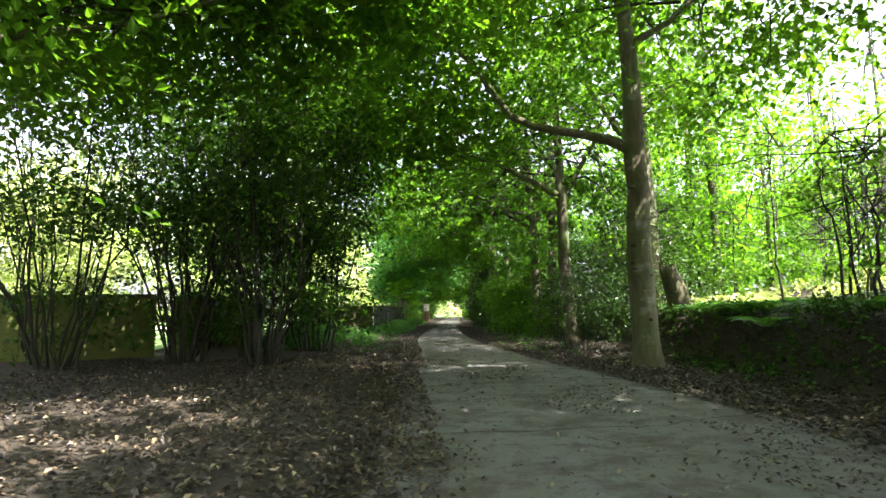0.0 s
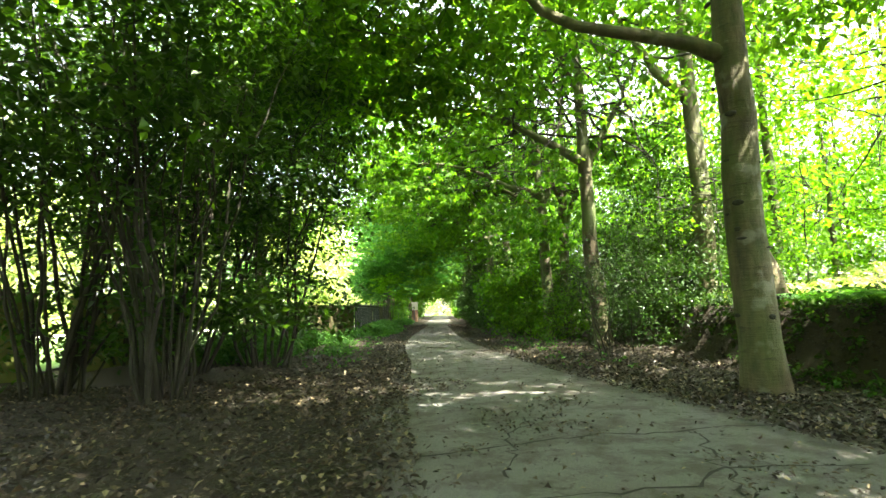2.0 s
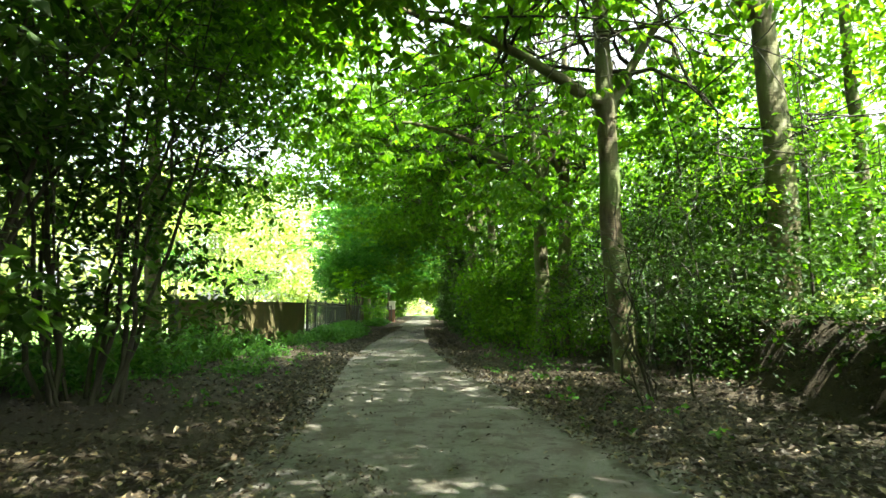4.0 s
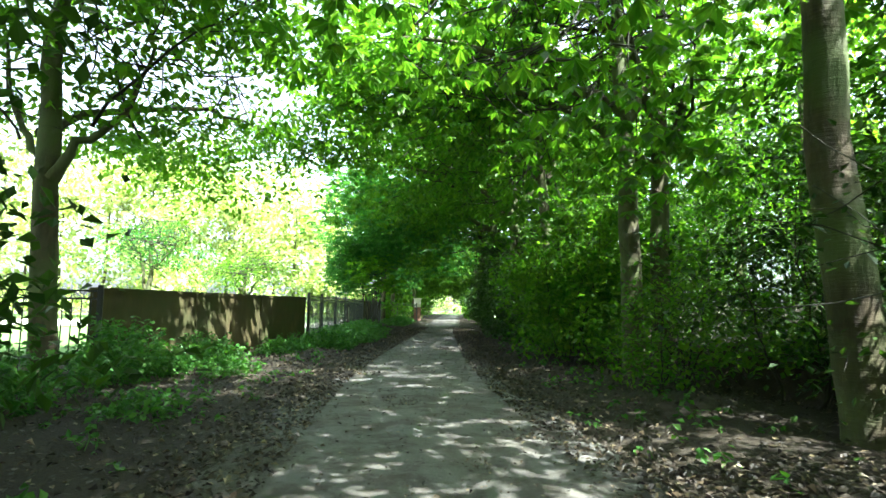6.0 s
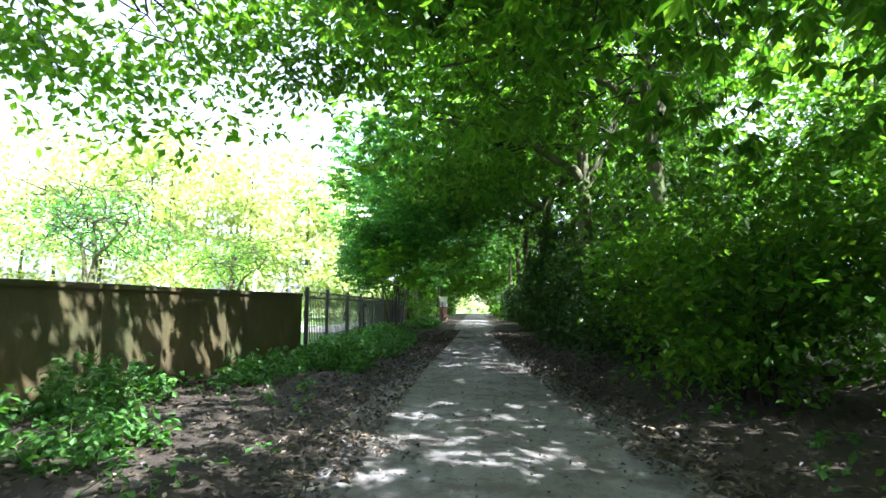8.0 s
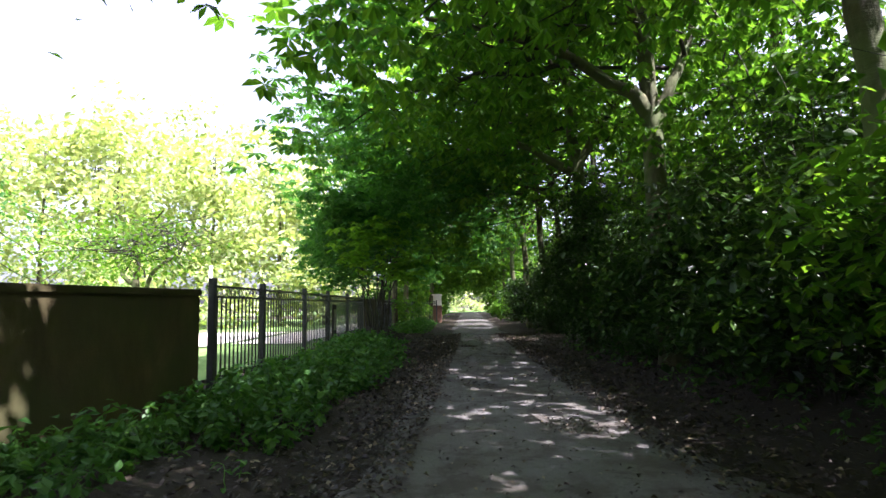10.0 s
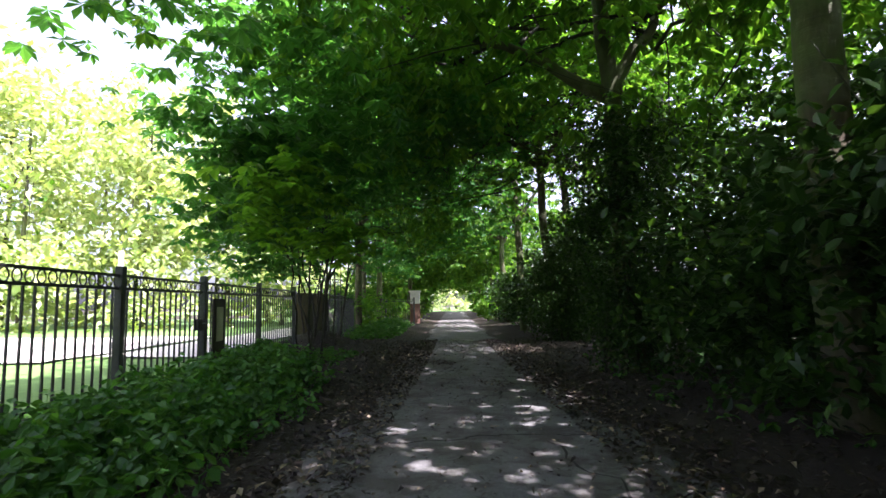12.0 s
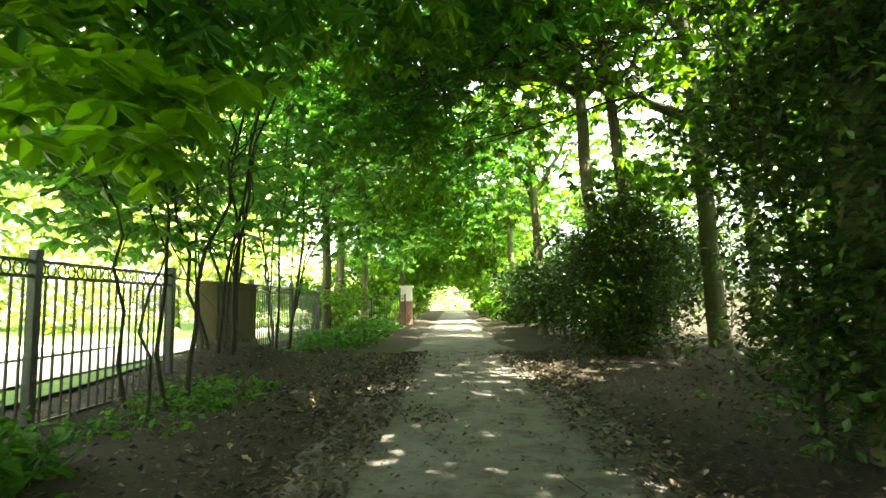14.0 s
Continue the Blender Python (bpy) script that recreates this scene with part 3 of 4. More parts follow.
# start of the walk: crowns roof the clearing; four unseen trees are added for shade
for (x, y, bl, many) in ((-7.5, 4.0, [(-5.5, 6.5, 5.6, 3.2, 3.4, 1.7), (-2.0, 7.5, 6.0, 2.6, 2.6, 1.3), (-4.2, 5.4, 4.2, 1.8, 1.6, 0.7)], 3000),
                         (-4.5, -4.0, [(-3, -3, 7.2, 4.2, 3.8, 2.2), (1, -4, 7.6, 3.5, 3.5, 2.0)], 1800),
                         (6.6, -0.5, [(6, 0, 7.2, 3.8, 3.6, 2.2), (3.2, 2.2, 7.0, 2.8, 2.8, 1.6)], 2400),
                         (6.5, 6.6, [(6.3, 6.2, 7.0, 2.6, 2.6, 1.8), (3.6, 5.4, 7.2, 2.6, 2.4, 1.2), (5.3, 10.2, 8.6, 2.2, 2.0, 1.0)], 1900),
                         (11.5, 4.6, [(10.6, 5.6, 7.4, 2.8, 2.8, 1.6), (12.5, 4, 8.0, 2.6, 2.6, 1.6)], 1500),
                         (5.0, -8.0, [(5, -8, 7.5, 4.2, 4.0, 2.6), (9.5, -5, 7.4, 3.8, 3.8, 2.4)], 1800)):
    tree("maple_tree", RNG, x, y, 9.0, 0.2, "broad dark-leaved maple, one of the seen and added ones shading the clearing", BARK_ROUGH, LEAF_MAPLE, bl, int(many * 1.7), 9, 0.145, roof=430,
         limbs=[(2.4, tuple(np.array(bl[1][:3]) + (0.6, -0.8, -0.6)), 0.07, 0.2), (3.4, tuple(bl[0][:3]), 0.10, 0.3), (4.0, tuple(bl[1][:3]), 0.09, 0.4)], group="trees round the clearing")

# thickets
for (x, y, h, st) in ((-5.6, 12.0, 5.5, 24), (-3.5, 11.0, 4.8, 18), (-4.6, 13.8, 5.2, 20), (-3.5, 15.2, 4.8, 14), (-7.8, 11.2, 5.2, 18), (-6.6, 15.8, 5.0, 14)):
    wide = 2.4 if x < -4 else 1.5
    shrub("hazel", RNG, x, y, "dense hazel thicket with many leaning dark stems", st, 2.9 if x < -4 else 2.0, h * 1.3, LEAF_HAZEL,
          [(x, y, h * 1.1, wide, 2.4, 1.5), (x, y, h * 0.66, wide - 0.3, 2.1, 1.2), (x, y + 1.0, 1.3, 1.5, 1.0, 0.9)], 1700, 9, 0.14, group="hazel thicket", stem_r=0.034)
# These hazels take the lit leaf copy, so the sunlight is in their colour.
for k in range(9):
    x, y = -9.5 - 1.7 * (k % 3), 13 + 3.0 * k
    if y > 22:
        x, y = -11 - 2.2 * (k - 3), 12.0 + 1.4 * (k - 3)
    shrub("hazel", RNG, x, y, "leafy hazel bush beyond the old wall, sunlight painted into its leaves", 8, 1.6, 4.2, LEAF_SUN_PAINTED, [(x, y, 2.8, 2.0, 2.0, 1.9), (x, y, 4.6, 1.9, 1.9, 1.3)], 700, 9, 0.14, group="bushes beyond the wall")
HEDGE = "dark evergreen hedge bush overhanging the lane edge"
for (x, y, h, rx, size, many) in ((3.4, 14.9, 2.6, 0.9, 0.05, 420), (5.2, 16.6, 3.0, 1.0, 0.075, 1300), (4.75, 17.6, 1.7, 0.6, 0.07, 600), (4.7, 19.4, 3.2, 1.0, 0.085, 1500), (3.5, 20.9, 1.5, 1.0, 0.085, 900), (3.2, 25.0, 3.2, 1.2, 0.11, 1900), (3.35, 26.6, 3.3, 1.4, 0.11, 2100), (3.35, 29.2, 3.3, 1.45, 0.12, 2100), (3.35, 31.8, 3.2, 1.4, 0.12, 2100), (3.4, 34.4, 3.3, 1.4, 0.12, 2100),
                                  (4.3, 37.2, 3.4, 1.0, 0.11, 1600), (4.9, 40.6, 1.3, 0.9, 0.1, 700), (3.8, 47.5, 3.0, 1.3, 0.14, 1100), (3.6, 51, 3.2, 1.4, 0.15, 1100), (3.6, 55, 3.2, 1.4, 0.16, 1000), (3.6, 60, 3.2, 1.5, 0.2, 900), (3.6, 66, 3.2, 1.5, 0.24, 800), (3.6, 74, 3.2, 1.5, 0.3, 700), (3.6, 84, 3.4, 1.5, 0.3, 700), (3.7, 96, 3.6, 1.6, 0.3, 700),
                                  (-4.3, 52.5, 2.2, 1.1, 0.14, 500), (-4.6, 67, 3.2, 1.5, 0.24, 800), (-4.4, 75, 3.2, 1.5, 0.3, 700), (-4.2, 85, 3.4, 1.5, 0.3, 700), (-4.2, 97, 3.6, 1.6, 0.3, 700)):
    x += drift(y)
    # Brighter leaf at y 20 to 28 paints in the light on that stretch.
    shrub("bush", RNG, x, y, HEDGE, 7, 1.0, h, LEAF_HOLLY if x > 0 and y < 62 and not 20 < y < 28 else LEAF_CHESTNUT, [(x, y, h * 0.5, rx, 1.9, h * 0.52), (x + math.copysign(1.5, x), y, h * 0.7, 1.3, 1.9, h * 0.6)], int(many * (1.6 if 28 < y < 38 else 1)), 9, size * (1.0 if 28 < y < 38 else 1.25), group="roadside bushes", clump=0.2, stem_r=0.017, fine=28 < y < 38)
for (x, y, h, r) in ((3.2, 44.0, 3.3, 0.75), (2.75, 37.35, 4.6, 0.85)):
    shrub("ivy", RNG, x, y, "dense dark ivy column wrapped round a trunk", 5, 0.4, h, LEAF_HOLLY, [(x, y, h * 0.5, r, r, h * 0.54)], 4600, 9, 0.08, group="ivy columns", clump=0.16, shell=0.6)
# understorey behind the hedge, added to block light and keep its gaps dark
for k in range(11):
    x, y = 6.6 + RNG.uniform(-0.6, 1.2), 18.5 + 3.6 * k
    shrub("hazel", RNG, x, y, "leafy green understorey bush added on the bank to darken behind the hedge", 7, 1.4, 4.4, LEAF_HAZEL, [(x, y, 2.2, 1.6, 2.0, 1.7), (x, y, 4.8, 1.8, 2.2, 1.5)], 620, 9, 0.15, group="bushes on the bank", clump=0.3)


# ---- garden wall ----
def wall_run(name, a, b, height, label, thick=0.22, mat=RENDER):
    a, b = Vector((*a, 0)), Vector((*b, 0))
    length = (b - a).length
    ob = empty(name, a.x, a.y, 0, label, "wall", kind="structure")
    ob.rotation_euler.z = math.atan2(b.y - a.y, b.x - a.x)
    bays = max(1, round(length / 2.4))
    for k in range(bays):
        x0, x1 = k * length / bays, (k + 1) * length / bays
        part("wall_bay", box(bmesh.new(), x0 + 0.004, -thick / 2, -0.3, x1 - 0.004, thick / 2, height - 0.05, 0.012), mat, ob)
        part("coping", box(bmesh.new(), x0 + 0.003, -thick / 2 - 0.03, height - 0.05, x1 - 0.003, thick / 2 + 0.03, height + 0.03, 0.015), RENDER, ob, "dark weathered coping")
    return ob


wall_run("wall_garden", (-5.5, 22.2), (-3.85, 29.6), 1.45, "long mossy rendered garden wall with a coping")
wall_run("wall_old", (-12.5, 12.1), (-7.2, 13.9), 1.62, "old moss-green rendered wall behind the thicket", mat=MOSSY)
wall_run("wall_gateway", (-7.1, 14.8), (-6.1, 17.4), 1.6, "old moss-green wall stub behind hazel stems", mat=MOSSY)
wall_run("wall_stub", (-4.0, 42.8), (-3.9, 44.4), 1.5, "short brown wall end between two fences", 0.35)


# ---- iron fence ----
def fence(posts, a, b, label, height=1.53):
    """Posts at the given distances along the line from a to b; rails, bars and a row of rings between."""
    ob = empty("fence", a[0], a[1], 0, label, "fence", "iron fences")
    ob.rotation_euler.z = math.atan2(b[1] - a[1], b[0] - a[0]) - math.pi / 2
    first = part("post", box(bmesh.new(), -0.042, -0.042, -0.2, 0.042, 0.042, height + 0.1, 0.006), POST_PAINT, ob)
    first.location = (0, posts[0], 0)
    for y in posts[1:]:
        share("post", first.data, ob, (0, y, 0))
    bar_me = ring_me = None
    for y0, y1 in zip(posts, posts[1:]):
        for z in (height, height - 0.135, 0.12):
            part("rail", box(bmesh.new(), -0.014, y0 + 0.05, z - 0.014, 0.014, y1 - 0.05, z + 0.014), IRON, ob)
        k = round((y1 - y0) / 0.135)
        for j in range(k):
            y = y0 + (j + 0.5) * (y1 - y0) / k
            if ring_me is None:
                a2 = np.linspace(0, 2 * np.pi, 15)
                V, F = tubes([(np.stack([np.zeros(15), 0.052 * np.cos(a2), 0.058 * np.sin(a2)], 1), np.full(15, 0.008))], 4)
                r = mesh_object("ring", V, F, IRON, ob)
                r.location, ring_me = (0, y, height - 0.067), r.data
            else:
                share("ring", ring_me, ob, (0, y, height - 0.067))
            if j:
                yb = y0 + j * (y1 - y0) / k
                if bar_me is None:
                    r = part("bar", box(bmesh.new(), -0.009, -0.009, 0.06, 0.009, 0.009, height - 0.15), IRON, ob)
                    r.location, bar_me = (0, yb, 0), r.data
                else:
                    share("bar", bar_me, ob, (0, yb, 0))
    return ob


FENCE = "black iron railing fence topped by a row of rings"
fence([0, 1.8, 4.25, 6.3, 8.7, 11.15], (-3.72, 29.85), (-3.72, 41), FENCE)
fence([0, 2.9, 6.0], (-3.9, 44.6), (-3.9, 50.6), FENCE)
fence([0, 1.7, 3.4], (-5.4, 62), (-2.0, 62), FENCE)
fence([0, 2.4, 4.8], (-9.8, 20.3), (-5.6, 22.1), FENCE, 1.42)


def pillar(x, y):
    ob = empty("gate_pillar", x, y, float(ground_z(x, y)), "brick gate pillar with a pale stone cap", "pillar")
    ob.location.z = 0.0
    part("shaft", box(bmesh.new(), -0.3, -0.3, -0.2, 0.3, 0.3, 1.25, 0.01), BRICK, ob)
    part("upper_block", box(bmesh.new(), -0.29, -0.29, 1.25, 0.29, 0.29, 1.95, 0.01), PALE_STONE, ob, "pale stone upper block")
    bm = box(bmesh.new(), -0.36, -0.36, 1.95, 0.36, 0.36, 2.05, 0.015)
    part("cap", bm, PALE_STONE, ob, "pale stone cap")


pillar(-1.95, 62.5)


def gate_furniture():
    ob = empty("notice_board", -3.66, 36.55, 0.45, "dark wooden notice board with a faded paper sheet on the fence", "notice board")
    part("board", box(bmesh.new(), -0.02, -0.2, 0.0, 0.02, 0.2, 0.86, 0.008), DARK_WOOD, ob)
    part("sheet", box(bmesh.new(), 0.02, -0.12, 0.24, 0.025, 0.12, 0.74), PAPER, ob, "faded yellowish paper")
    lk = empty("gate_lock", -3.70, 35.98, 0.95, "black iron lock box on the gate post", "lock")
    part("case", box(bmesh.new(), -0.04, -0.09, -0.08, 0.04, 0.09, 0.08, 0.01), IRON, lk)
    V, F = tubes([([(0.04, 0.02, 0.02), (0.09, 0.02, 0.02), (0.09, -0.09, 0.02)], [0.01, 0.01, 0.008])], 6)
    mesh_object("handle", V, F, STEEL, lk, True)


gate_furniture()


# ---- lawn beyond the fence ----
def sheet(name, x0, y0, x1, y1, lift, mat, label, n=24):
    xs, ys = np.linspace(x0, x1, n), np.linspace(y0, y1, n)
    X, Y = np.meshgrid(xs, ys)
    Z = ground_z(X, Y) + lift
    i = (np.arange(n - 1)[:, None] * n + np.arange(n - 1)[None]).ravel()
    ob = mesh_object(name, np.stack([X, Y, Z], -1).reshape(-1, 3), np.stack([i, i + 1, i + n + 1, i + n], 1), mat, smooth=True)
    return tagged(ob, label, "ground", kind="structure")


sheet("ground_lawn", -60, 23.5, -4.6, 80, 0.05, LAWN, "sunlit mown lawn behind the fence", 60)
sheet("ground_grass", -60, 14.6, -8.2, 23.3, 0.05, LAWN, "sunlit rough grass behind the old wall", 30)
sheet("ground_drive", -50, 39, -8.0, 48, 0.10, GRAVEL, "pale sunlit gravel drive across the lawn", 40)
sheet("ground_walk", -7.6, 40, -5.4, 60, 0.10, GRAVEL, "pale gravel walk behind the fence", 20)
sheet("ground_field", -70, 112, 70, 220, 0.05, LAWN, "sunlit field at the far end of the lane", 20)
# Far trees get their sun glare from the pale leaf colour.
for k in range(26):
    back = k >= 17
    x = (-9 - 3.1 * k if not back else -6 - 5.5 * (k - 17)) + RNG.uniform(-1, 1)
    y = 58 + (10 if back else 0) + RNG.uniform(-2, 6) - 0.45 * max(0, -x - 18)
    h = RNG.uniform(12, 17) + (3 if back else 0)
    tree("woodland_tree", RNG, x, y, h * 0.78, 0.14, "tree at the far side of the lawn, sun glare painted into its pale green leaves", BARK_ROUGH, LEAF_SUN_PAINTED,
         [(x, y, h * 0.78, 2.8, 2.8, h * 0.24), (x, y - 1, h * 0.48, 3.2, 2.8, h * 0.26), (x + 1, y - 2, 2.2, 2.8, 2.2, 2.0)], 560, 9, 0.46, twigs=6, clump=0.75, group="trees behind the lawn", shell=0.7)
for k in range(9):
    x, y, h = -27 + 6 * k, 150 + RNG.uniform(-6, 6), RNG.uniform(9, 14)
    tree("woodland_tree", RNG, x, y, h, 0.25, "tree beyond the far end of the lane, sun glare painted into its leaves", BARK_ROUGH, LEAF_SUN_PAINTED, [(x, y, h * 0.6, 4, 4, h * 0.42)], 350, 8, 0.8, twigs=4, clump=0.9, group="trees at the far end")
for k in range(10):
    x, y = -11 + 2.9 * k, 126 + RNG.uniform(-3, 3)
    shrub("hazel", RNG, x, y, "bush closing the far end of the lane, sun glare painted into its leaves", 6, 1.4, 4.5, LEAF_SUN_PAINTED, [(x, y, 1.8, 2.2, 1.6, 1.8), (x, y, 4.4, 2.0, 1.6, 1.6)], 150, 9, 0.42, group="bushes at the far end", clump=0.4)
for (x, y, h) in ((-7.4, 34.6, 2.7), (-9.0, 30.5, 3.3)):
    tree("apple_tree", RNG, x, y, h, 0.11, "small spreading apple tree on the lawn", BARK_ROUGH, LEAF_BLUE if x < -8 else LEAF_MAPLE, [(x, y, h * 0.95, 1.6, 1.6, 0.7)], 560, 8, 0.10,
         limbs=[(1.5, (x - 0.9, y, h + 0.2), 0.06, 0.1), (1.4, (x + 1.1, y - 0.2, h), 0.06, 0.1)], twigs=16, group="apple trees")
pole = empty("white_post", -12.0, 48.4, float(ground_z(-12.0, 48.4)), "tall white painted post beyond the lawn", "post")
bm = bmesh.new()
bmesh.ops.create_cone(bm, cap_ends=True, segments=16, radius1=0.11, radius2=0.09, depth=3.2, matrix=Matrix.Translation((0, 0, 1.6)))
part("shaft", bm, PALE_STONE, pole)
part("foot_plate", box(bmesh.new(), -0.2, -0.2, 0.0, 0.2, 0.2, 0.12, 0.02), PALE_STONE, pole)
def broken_stump(rng, x, y):
    """Split, leaning stump of a fallen tree with a splintered top."""
    z = float(ground_z(x, y)) - 0.1
    root = empty("tree_stump", x, y, z, "pale splintered stump leaning on the sunlit bank", "stump")
    pts = wander(rng, (x, y, z), (x - 0.45, y - 0.1, z + 1.25), 9, 0.06)
    V, F = tubes([(pts, np.array([0.34, 0.30, 0.27, 0.26, 0.25, 0.24, 0.22, 0.20, 0.16]))], 12)
    mesh_object("trunk", V, F, BARK_SMOOTH, root, True)
    for k in range(6):
        a = k * 1.05
        foot = pts[-2] + 0.13 * np.array([math.cos(a), math.sin(a), 0])
        V, F = tubes([(wander(rng, foot, foot + np.array([0.05 * math.cos(a), 0.05 * math.sin(a), rng.uniform(0.15, 0.4)]), 4, 0.02), [0.06, 0.05, 0.03, 0.005])], 5)
        mesh_object("splinter", V, F, BARK_ROUGH, root)
    settle_children(root)


broken_stump(RNG, 5.75, 13.2)
shrub("hazel", RNG, 6.7, 8.9, "few-stemmed young hazel on the bank edge", 6, 0.8, 3.4, LEAF_MAPLE, [(6.7, 8.9, 3.3, 0.9, 0.9, 0.6)], 90, 8, 0.13, stem_r=0.03)
# wood right behind the first trees of the row, sunlight put into its leaf colour
for (x, y, h) in ((9.2, 18.5, 11), (10.2, 22.5, 12), (9.4, 26.5, 11), (8.8, 30.5, 11.5), (11.5, 29, 12)):
    tree("woodland_tree", RNG, x, y, h, 0.14, "leafy tree behind the roadside row, sunlight painted into its bright leaves", BARK_ROUGH, LEAF_LIT_LIME,
         [(x, y, h * 0.75, 2.2, 2.2, h * 0.2), (x, y, h * 0.45, 2.2, 2.2, h * 0.2)], 380, 9, 0.22, twigs=10, clump=0.45, group="trees on the bank")
# Broad crowns added here to keep sun off the hedge and verge.
for (x, y, h) in ((7.4, 36.4, 10), (8.0, 40.2, 11), (7.2, 46.5, 10)):
    tree("woodland_tree", RNG, x, y, h, 0.2, "broad tree added behind the hedge to shade the verge", BARK_ROUGH, LEAF_CHESTNUT,
         [(x, y, h * 0.8, 2.8, 2.6, h * 0.16), (x, y, h * 0.58, 2.4, 2.4, h * 0.12)], 230, 9, 0.26, twigs=14, clump=0.45, group="trees on the bank", roof=70)
# unseen wood added round the start to close the clearing and block sky light
for k in range(26):
    if k < 11:
        x, y = RNG.uniform(-24, -11), -12 + 1.2 * k
    elif k < 18:
        x, y = -13 + 5.0 * (k - 11), RNG.uniform(-16, -10)
    else:
        x, y = RNG.uniform(15, 26), -14 + 1.6 * (k - 18)
    h = RNG.uniform(8, 12)
    tree("woodland_tree", RNG, x, y, h, RNG.uniform(0.1, 0.2), "unseen woodland tree added round the clearing to cut sky light", BARK_ROUGH, LEAF_MAPLE,
         [(x, y, h * 0.78, 3.0, 3.0, h * 0.22), (x, y, h * 0.42, 2.8, 2.8, h * 0.26), (x + 1, y, 1.6, 2.4, 2.4, 1.5)], 260, 9, 0.55, twigs=5, clump=0.7, group="trees round the clearing")
# wood on the bank
for k in range(30):
    x, y = RNG.uniform(9, 28), RNG.uniform(27, 70)
    h = RNG.uniform(8, 13)
    tree("woodland_tree", RNG, x, y, h, RNG.uniform(0.07, 0.2), "slender tree in the wood on the bank", BARK_ROUGH, LEAF_MAPLE,
         [(x, y, h * 0.8, 2.6, 2.6, h * 0.2), (x, y, h * 0.45, 2.2, 2.2, h * 0.22)], 420, 9, 0.22, twigs=8, clump=0.45, group="trees on the bank")
# Bank trees look sunlit through the raised leaf green.
for k in range(12):
    x, y, h = RNG.uniform(8.5, 17), RNG.uniform(14, 27), RNG.uniform(6, 9)
    tree("woodland_tree", RNG, x, y, h, RNG.uniform(0.05, 0.1), "young tree on the sunlit bank, sunlight painted into its bright leaves", BARK_ROUGH, LEAF_LIT_LIME,
         [(x, y, h * 0.75, 1.9, 1.9, h * 0.22), (x, y, h * 0.42, 1.6, 1.6, h * 0.2)], 260, 9, 0.2, twigs=8, clump=0.4, group="trees on the bank")
for k in range(22):
    x, y = RNG.uniform(6.2, 14), RNG.uniform(8.5, 20)
    h = RNG.uniform(2.6, 4.6)
    tree("sapling", RNG, x, y, h, RNG.uniform(0.018, 0.035), "thin sunlit sapling on the bank", BARK_TWIG, LEAF_MAPLE, [(x, y, h * 0.75, 0.9, 0.9, h * 0.28)], 60, 7, 0.12, twigs=6, clump=0.2, group="saplings on the bank")


# ---- ferns, nettles, litter ----
def fern(rng, x, y, label="green fern with arching fronds"):
    z = float(ground_z(x, y))
    root = empty("fern", x, y, z, label, "fern", "ferns on the bank")
    for k in range(9):
        a = 2 * np.pi * k / 9 + rng.normal(0, 0.2)
        L = rng.uniform(0.55, 0.85)
        t = np.linspace(0.12, 1, 17)
        mid = np.stack([x + np.cos(a) * L * t, y + np.sin(a) * L * t, z + L * (0.95 * t - 0.75 * t * t)], 1)
        V, F = [], []
        for i, (p, q) in enumerate(zip(mid, t)):
            w = 0.17 * math.sin(math.pi * min(1, 0.15 + q * 0.85)) ** 0.8
            for s in (-1, 1):
                side = np.array([-math.sin(a), math.cos(a), 0]) * s
                fwd = np.array([math.cos(a), math.sin(a), 0])
                n = len(V)
                V += [p, p + side * w * 0.5 + fwd * 0.035, p + side * w + fwd * 0.02 - np.array([0, 0, w * 0.25]), p + side * w * 0.5 - fwd * 0.02]
                F.append([n, n + 1, n + 2, n + 3])
        mesh_object("frond", V, F, LEAF_NETTLE, root)
    settle_children(root)


for (x, y) in ((5.6, 9.6), (6.2, 10.4), (5.9, 11.4), (6.7, 9.6), (6.9, 11.2), (5.8, 12.2), (7.4, 10.4), (6.3, 8.8), (7.6, 12.0), (6.4, 12.8), (5.8, 10.8), (5.9, 13.4), (6.0, 7.4), (6.8, 8.2), (7.8, 9.2)):
    fern(RNG, x, y)


def nettles(rng, name, label, boxes, count, height, size, mat=LEAF_NETTLE, fine=False):
    """Patch of upright plants with paired leaves, inside boxes of (x0, y0, x1, y1)."""
    pos, st = [], []
    for _ in range(count):
        b = boxes[rng.integers(len(boxes))]
        x, y = rng.uniform(b[0], b[2]), rng.uniform(b[1], b[3])
        e = min(x - b[0], b[2] - x, y - b[1], b[3] - y)
        h = height * rng.uniform(0.45, 1.1) * min(1.0, 0.45 + e)
        z = float(ground_z(x, y))
        top = np.array([x + rng.normal(0, 0.12), y + rng.normal(0, 0.12), z + h])
        q = wander(rng, (x, y, z), top, 6, 0.04)
        st.append((q, np.linspace(0.005, 0.002, 6)))
        n = max(3, int(h / 0.07))
        for t in np.linspace(0.25, 1, n):
            c = np.array([np.interp(t, np.linspace(0, 1, 6), q[:, k]) for k in range(3)])
            pos += [c, c, c + rng.normal(0, 0.03, 3)]
    V1, F1 = leaf_geometry(rng, np.array(pos), size, 0.35, "oval", 0.3, fine=fine)
    V2, F2 = tubes(st, 3)
    if not fine:
        F2 = np.vstack([F2[:, [0, 1, 2]], F2[:, [0, 2, 3]]])
    ob = mesh_object(name, np.vstack([V1, V2]), np.vstack([F1, F2 + len(V1)]), mat)
    return tagged(ob, label, "plants", kind="stuff")


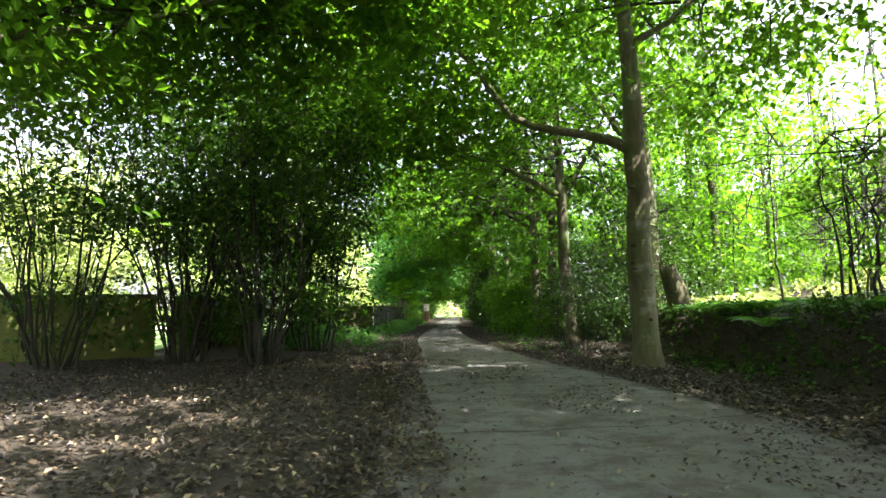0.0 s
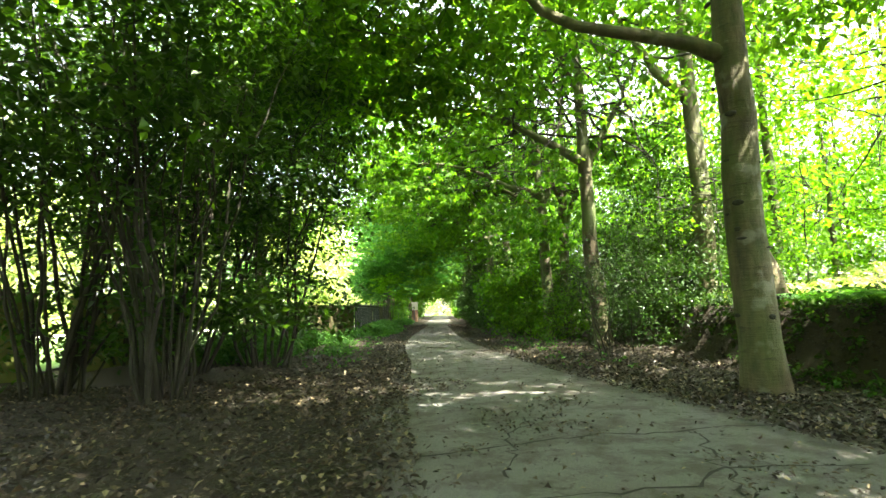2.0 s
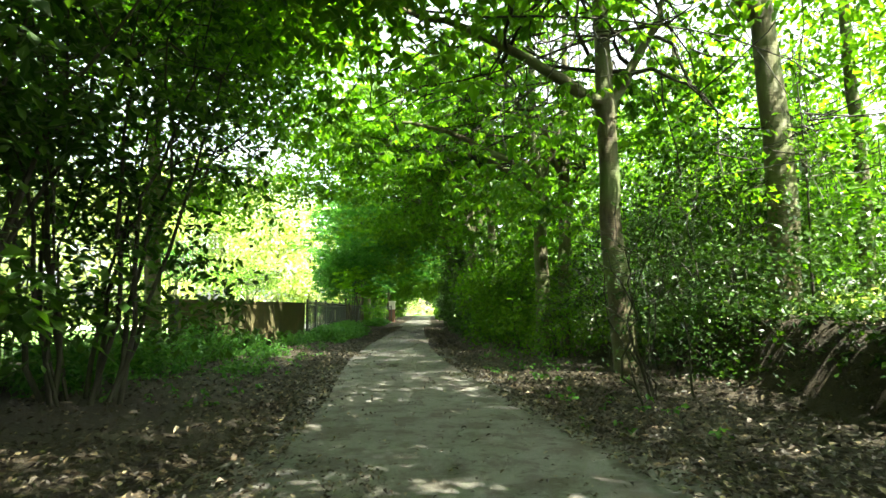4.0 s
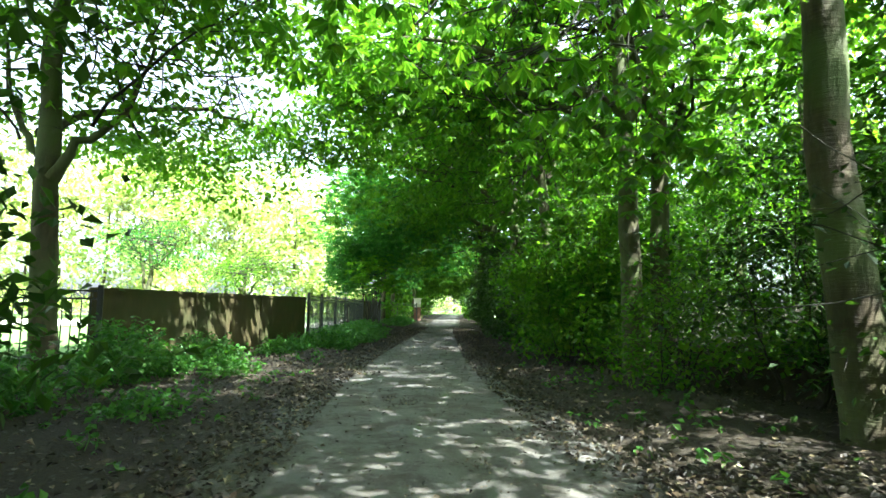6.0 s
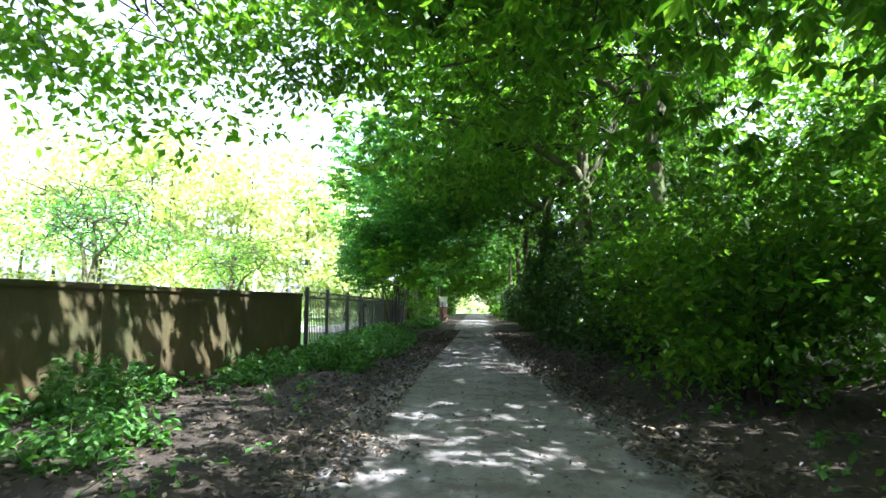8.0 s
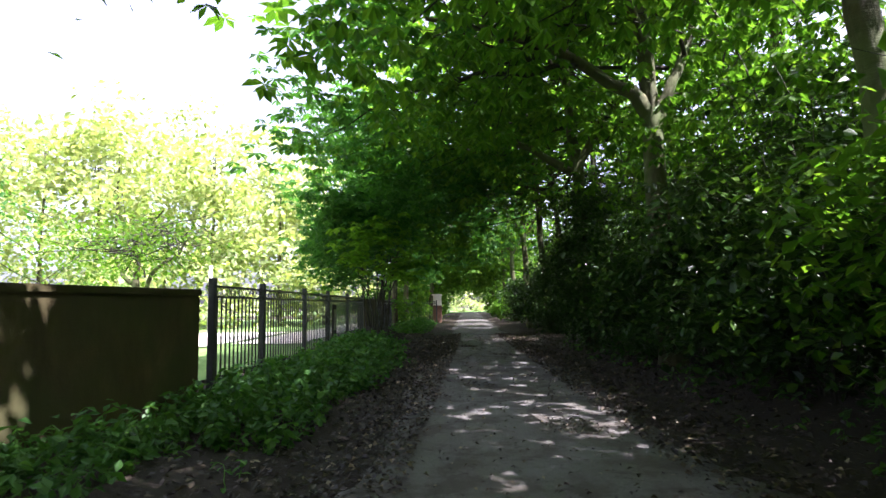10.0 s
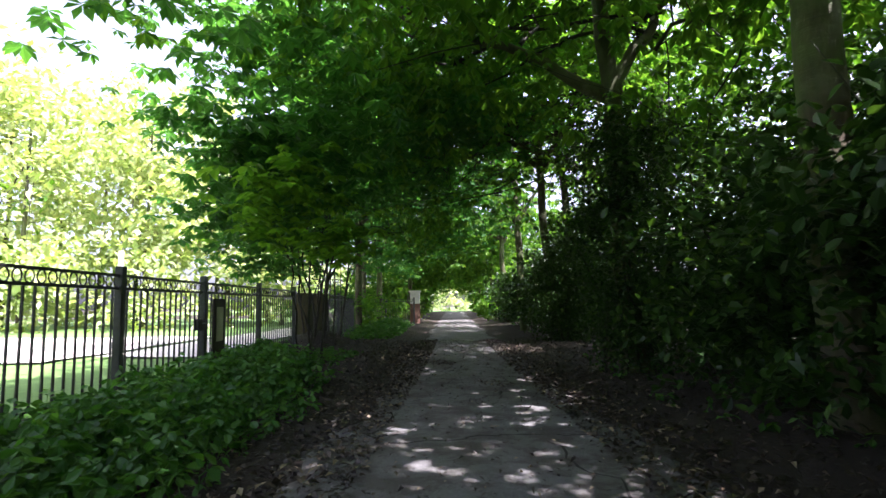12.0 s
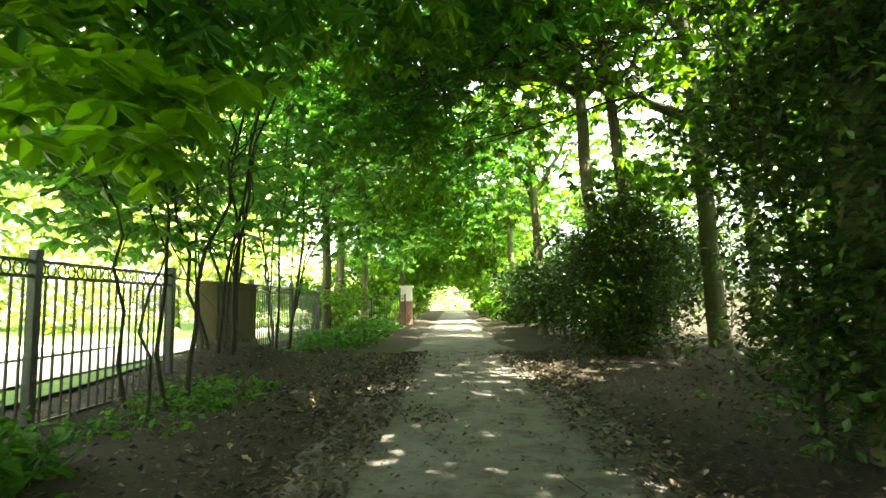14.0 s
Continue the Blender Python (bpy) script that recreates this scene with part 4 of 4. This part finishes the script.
nettles(RNG, "nettle_patch", "lush green nettles along the fence foot", [(-3.6, 27.5, -2.1, 33.0), (-3.6, 31, -1.9, 36.5), (-3.6, 34, -2.4, 37.2)], 1600, 0.55, 0.085, fine=True)
for b, many, tall in (((-5.6, 15.6, -3.7, 19.6), 330, 0.8), ((-5.0, 20.2, -3.7, 22.2), 170, 0.85), ((-4.7, 23.0, -3.8, 24.6), 90, 0.7), ((-3.6, 21.6, -2.8, 22.8), 60, 0.4), ((-3.9, 25.6, -2.9, 27.6), 130, 0.45), ((-3.0, 18.2, -2.3, 19.2), 40, 0.35)):
    nettles(RNG, "nettle_patch", "leafy green plants below the garden wall", [b], many, tall, 0.095)
nettles(RNG, "ground_cover", "scattered low green plants in the leaf litter", [(-4.6, 15.0, -1.8, 27), (2.0, 13, 3.4, 40), (4.4, 6, 7, 13), (-3.4, 38, -2.2, 41)], 420, 0.2, 0.08)
# Bank edge plants use the dark hazel green to paint in its shadow.
nettles(RNG, "ground_cover", "leafy plants along the steep bank edge, shade put into their dark leaves", [(4.7, 5, 6.4, 13), (4.9, 12, 6.8, 17)], 620, 0.32, 0.09, LEAF_HAZEL)
# Sunlight on the bank is put into the plants' pale leaf colour.
nettles(RNG, "ground_cover", "low green plants covering the bank, sunlight painted into their pale leaves", [(8.5, 9, 18, 26), (6, 14, 9, 22)], 1300, 0.35, 0.14, LEAF_SUN_PAINTED)
nettles(RNG, "ground_cover", "green plants behind the far fence", [(-3.7, 46, -2.0, 60)], 300, 0.45, 0.14)
nettles(RNG, "seedling", "small bright seedling in the leaf litter", [(-4.0, 4.2, -3.7, 4.5)], 4, 0.3, 0.10, LEAF_MAPLE)


def litter(rng, count, name, label, places, size):
    """Curled dead leaves lying on the ground."""
    x, y = places(count)
    c, h = path_middle(y)
    on = np.abs(x - c) < h
    z = np.where(on, 0.056, ground_z(x, y) + 0.012)
    p = np.stack([x, y, z + rng.uniform(0, 0.012, len(x))], 1)
    n = len(p)
    yaw = rng.uniform(0, 2 * np.pi, n)
    L = size * rng.uniform(0.5, 1.3, n)[:, None]
    tilt = rng.normal(0, 0.28, n)
    d = np.stack([np.cos(yaw) * np.cos(tilt), np.sin(yaw) * np.cos(tilt), np.sin(tilt)], 1)
    s = np.stack([-np.sin(yaw), np.cos(yaw), rng.normal(0, 0.25, n)], 1)
    curl = np.abs(rng.normal(0, 0.25, n))[:, None] * np.array([0, 0, 1.0])
    V = np.stack([p - d * L * 0.5, p + s * L * 0.3 + curl * L, p + d * L * 0.5 + curl * L * 0.5, p - s * L * 0.3 + curl * L], 1)
    V[:, :, 2] += np.maximum(0, z - V[:, :, 2].min(1))[:, None]
    i = np.arange(n)[:, None] * 4
    F = np.concatenate([i + np.array([[0, 2, 1]]), i + np.array([[0, 3, 2]])], 0)
    return tagged(mesh_object(name, V.reshape(-1, 3), F, DEAD_LEAF), label, "leaf litter", kind="stuff")


def verge(n):
    y = RNG.uniform(1.0, 46, n)
    c, h = path_middle(y)
    side = np.where(RNG.uniform(0, 1, n) < 0.55, -1, 1)
    off = np.where(RNG.uniform(0, 1, n) < 0.5, np.abs(RNG.normal(0, 0.6, n)) - 0.55, RNG.uniform(-0.1, 1, n) * 3.2)
    return c + side * (h + off), y


def clearing(n):
    y = RNG.uniform(1.2, 13, n)
    c, h = path_middle(y)
    return np.minimum(c - h, 0.6) + np.abs(RNG.normal(0, 0.35, n)) - 7 * RNG.uniform(0, 1, n), y


def on_way(n):
    y = RNG.uniform(1.5, 46, n)
    c, h = path_middle(y)
    return c + RNG.uniform(-1, 1, n) * h, y


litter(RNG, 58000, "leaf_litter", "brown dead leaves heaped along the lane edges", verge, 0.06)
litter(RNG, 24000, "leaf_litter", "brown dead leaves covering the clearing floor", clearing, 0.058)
def on_bank(n):
    return RNG.uniform(4.4, 10, n), RNG.uniform(4, 17, n)


def right_verge(n):
    y = RNG.uniform(2.5, 17, n)
    c, h = path_middle(y)
    return c + h - 0.3 + np.abs(RNG.normal(0, 1.6, n)), y


def patches(n):
    y = RNG.uniform(2, 46, n * 6)
    c, h = path_middle(y)
    x = c + RNG.uniform(-1, 1, n * 6) * h
    s = np.sin(x * 1.9 + y * 0.7) + np.sin(y * 1.6 - x * 2.3 + 1) + np.sin(x * 4.1 + y * 3.3) * 0.6
    ok = s > np.where(y < 13, 0.9, 1.9)
    return x[ok][:n], y[ok][:n]


litter(RNG, 9000, "leaf_litter", "drifts of small dark leaf bits on the asphalt", patches, 0.04)
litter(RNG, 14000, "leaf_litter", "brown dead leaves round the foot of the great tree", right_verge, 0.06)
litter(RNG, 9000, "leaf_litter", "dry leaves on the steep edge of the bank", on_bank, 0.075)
litter(RNG, 8000, "leaf_litter", "few scattered dead leaves on the asphalt", on_way, 0.04)


def crack(rng, a, b, width):
    """Dark soil-filled crack across the asphalt."""
    q = wander(rng, (*a, 0), (*b, 0), 26, 0.22)
    d = np.gradient(q, axis=0)
    d /= np.linalg.norm(d, axis=1)[:, None]
    s = np.stack([-d[:, 1], d[:, 0], np.zeros(26)], 1) * (width * rng.uniform(0.3, 1.0, 26))[:, None]
    c, h = path_middle(q[:, 1])
    u = np.clip((q[:, 0] - c + h) / (2 * h), 0, 1)
    z = 0.022 + 0.03 * np.sqrt(np.minimum(u, 1 - u) * 2) + 0.006 * np.sin(q[:, 0] * 2.1 + q[:, 1] * 0.8) * np.sin(q[:, 1] * 1.1) + 0.004
    q[:, 2] = z
    V = np.stack([q + s, q - s], 1).reshape(-1, 3)
    i = np.arange(25)[:, None] * 2
    mesh_object("crack", V, i + np.array([[0, 2, 3, 1]]), CRACK, road)


for a, b, w in (((-0.7, 8.1), (3.2, 8.9), 0.022), ((-0.4, 7.2), (2.6, 7.5), 0.018), ((0.3, 7.4), (0.7, 9.4), 0.014), ((1.6, 7.0), (1.9, 8.6), 0.014), ((-0.2, 5.0), (3.5, 5.8), 0.02), ((-0.9, 11.0), (1.9, 11.3), 0.014),
                ((-1.1, 32.8), (1.1, 33.1), 0.022), ((0.45, 30.0), (0.62, 33.0), 0.013), ((-1.0, 36.0), (-0.1, 36.4), 0.016), ((0.3, 35.0), (0.55, 37.4), 0.014), ((0.5, 35.6), (1.1, 36.5), 0.012), ((-1.0, 20.6), (0.3, 20.9), 0.013), ((-1.1, 25.4), (1.0, 25.2), 0.014), ((0.1, 34.6), (0.5, 35.9), 0.012)):
    crack(RNG, a, b, w)
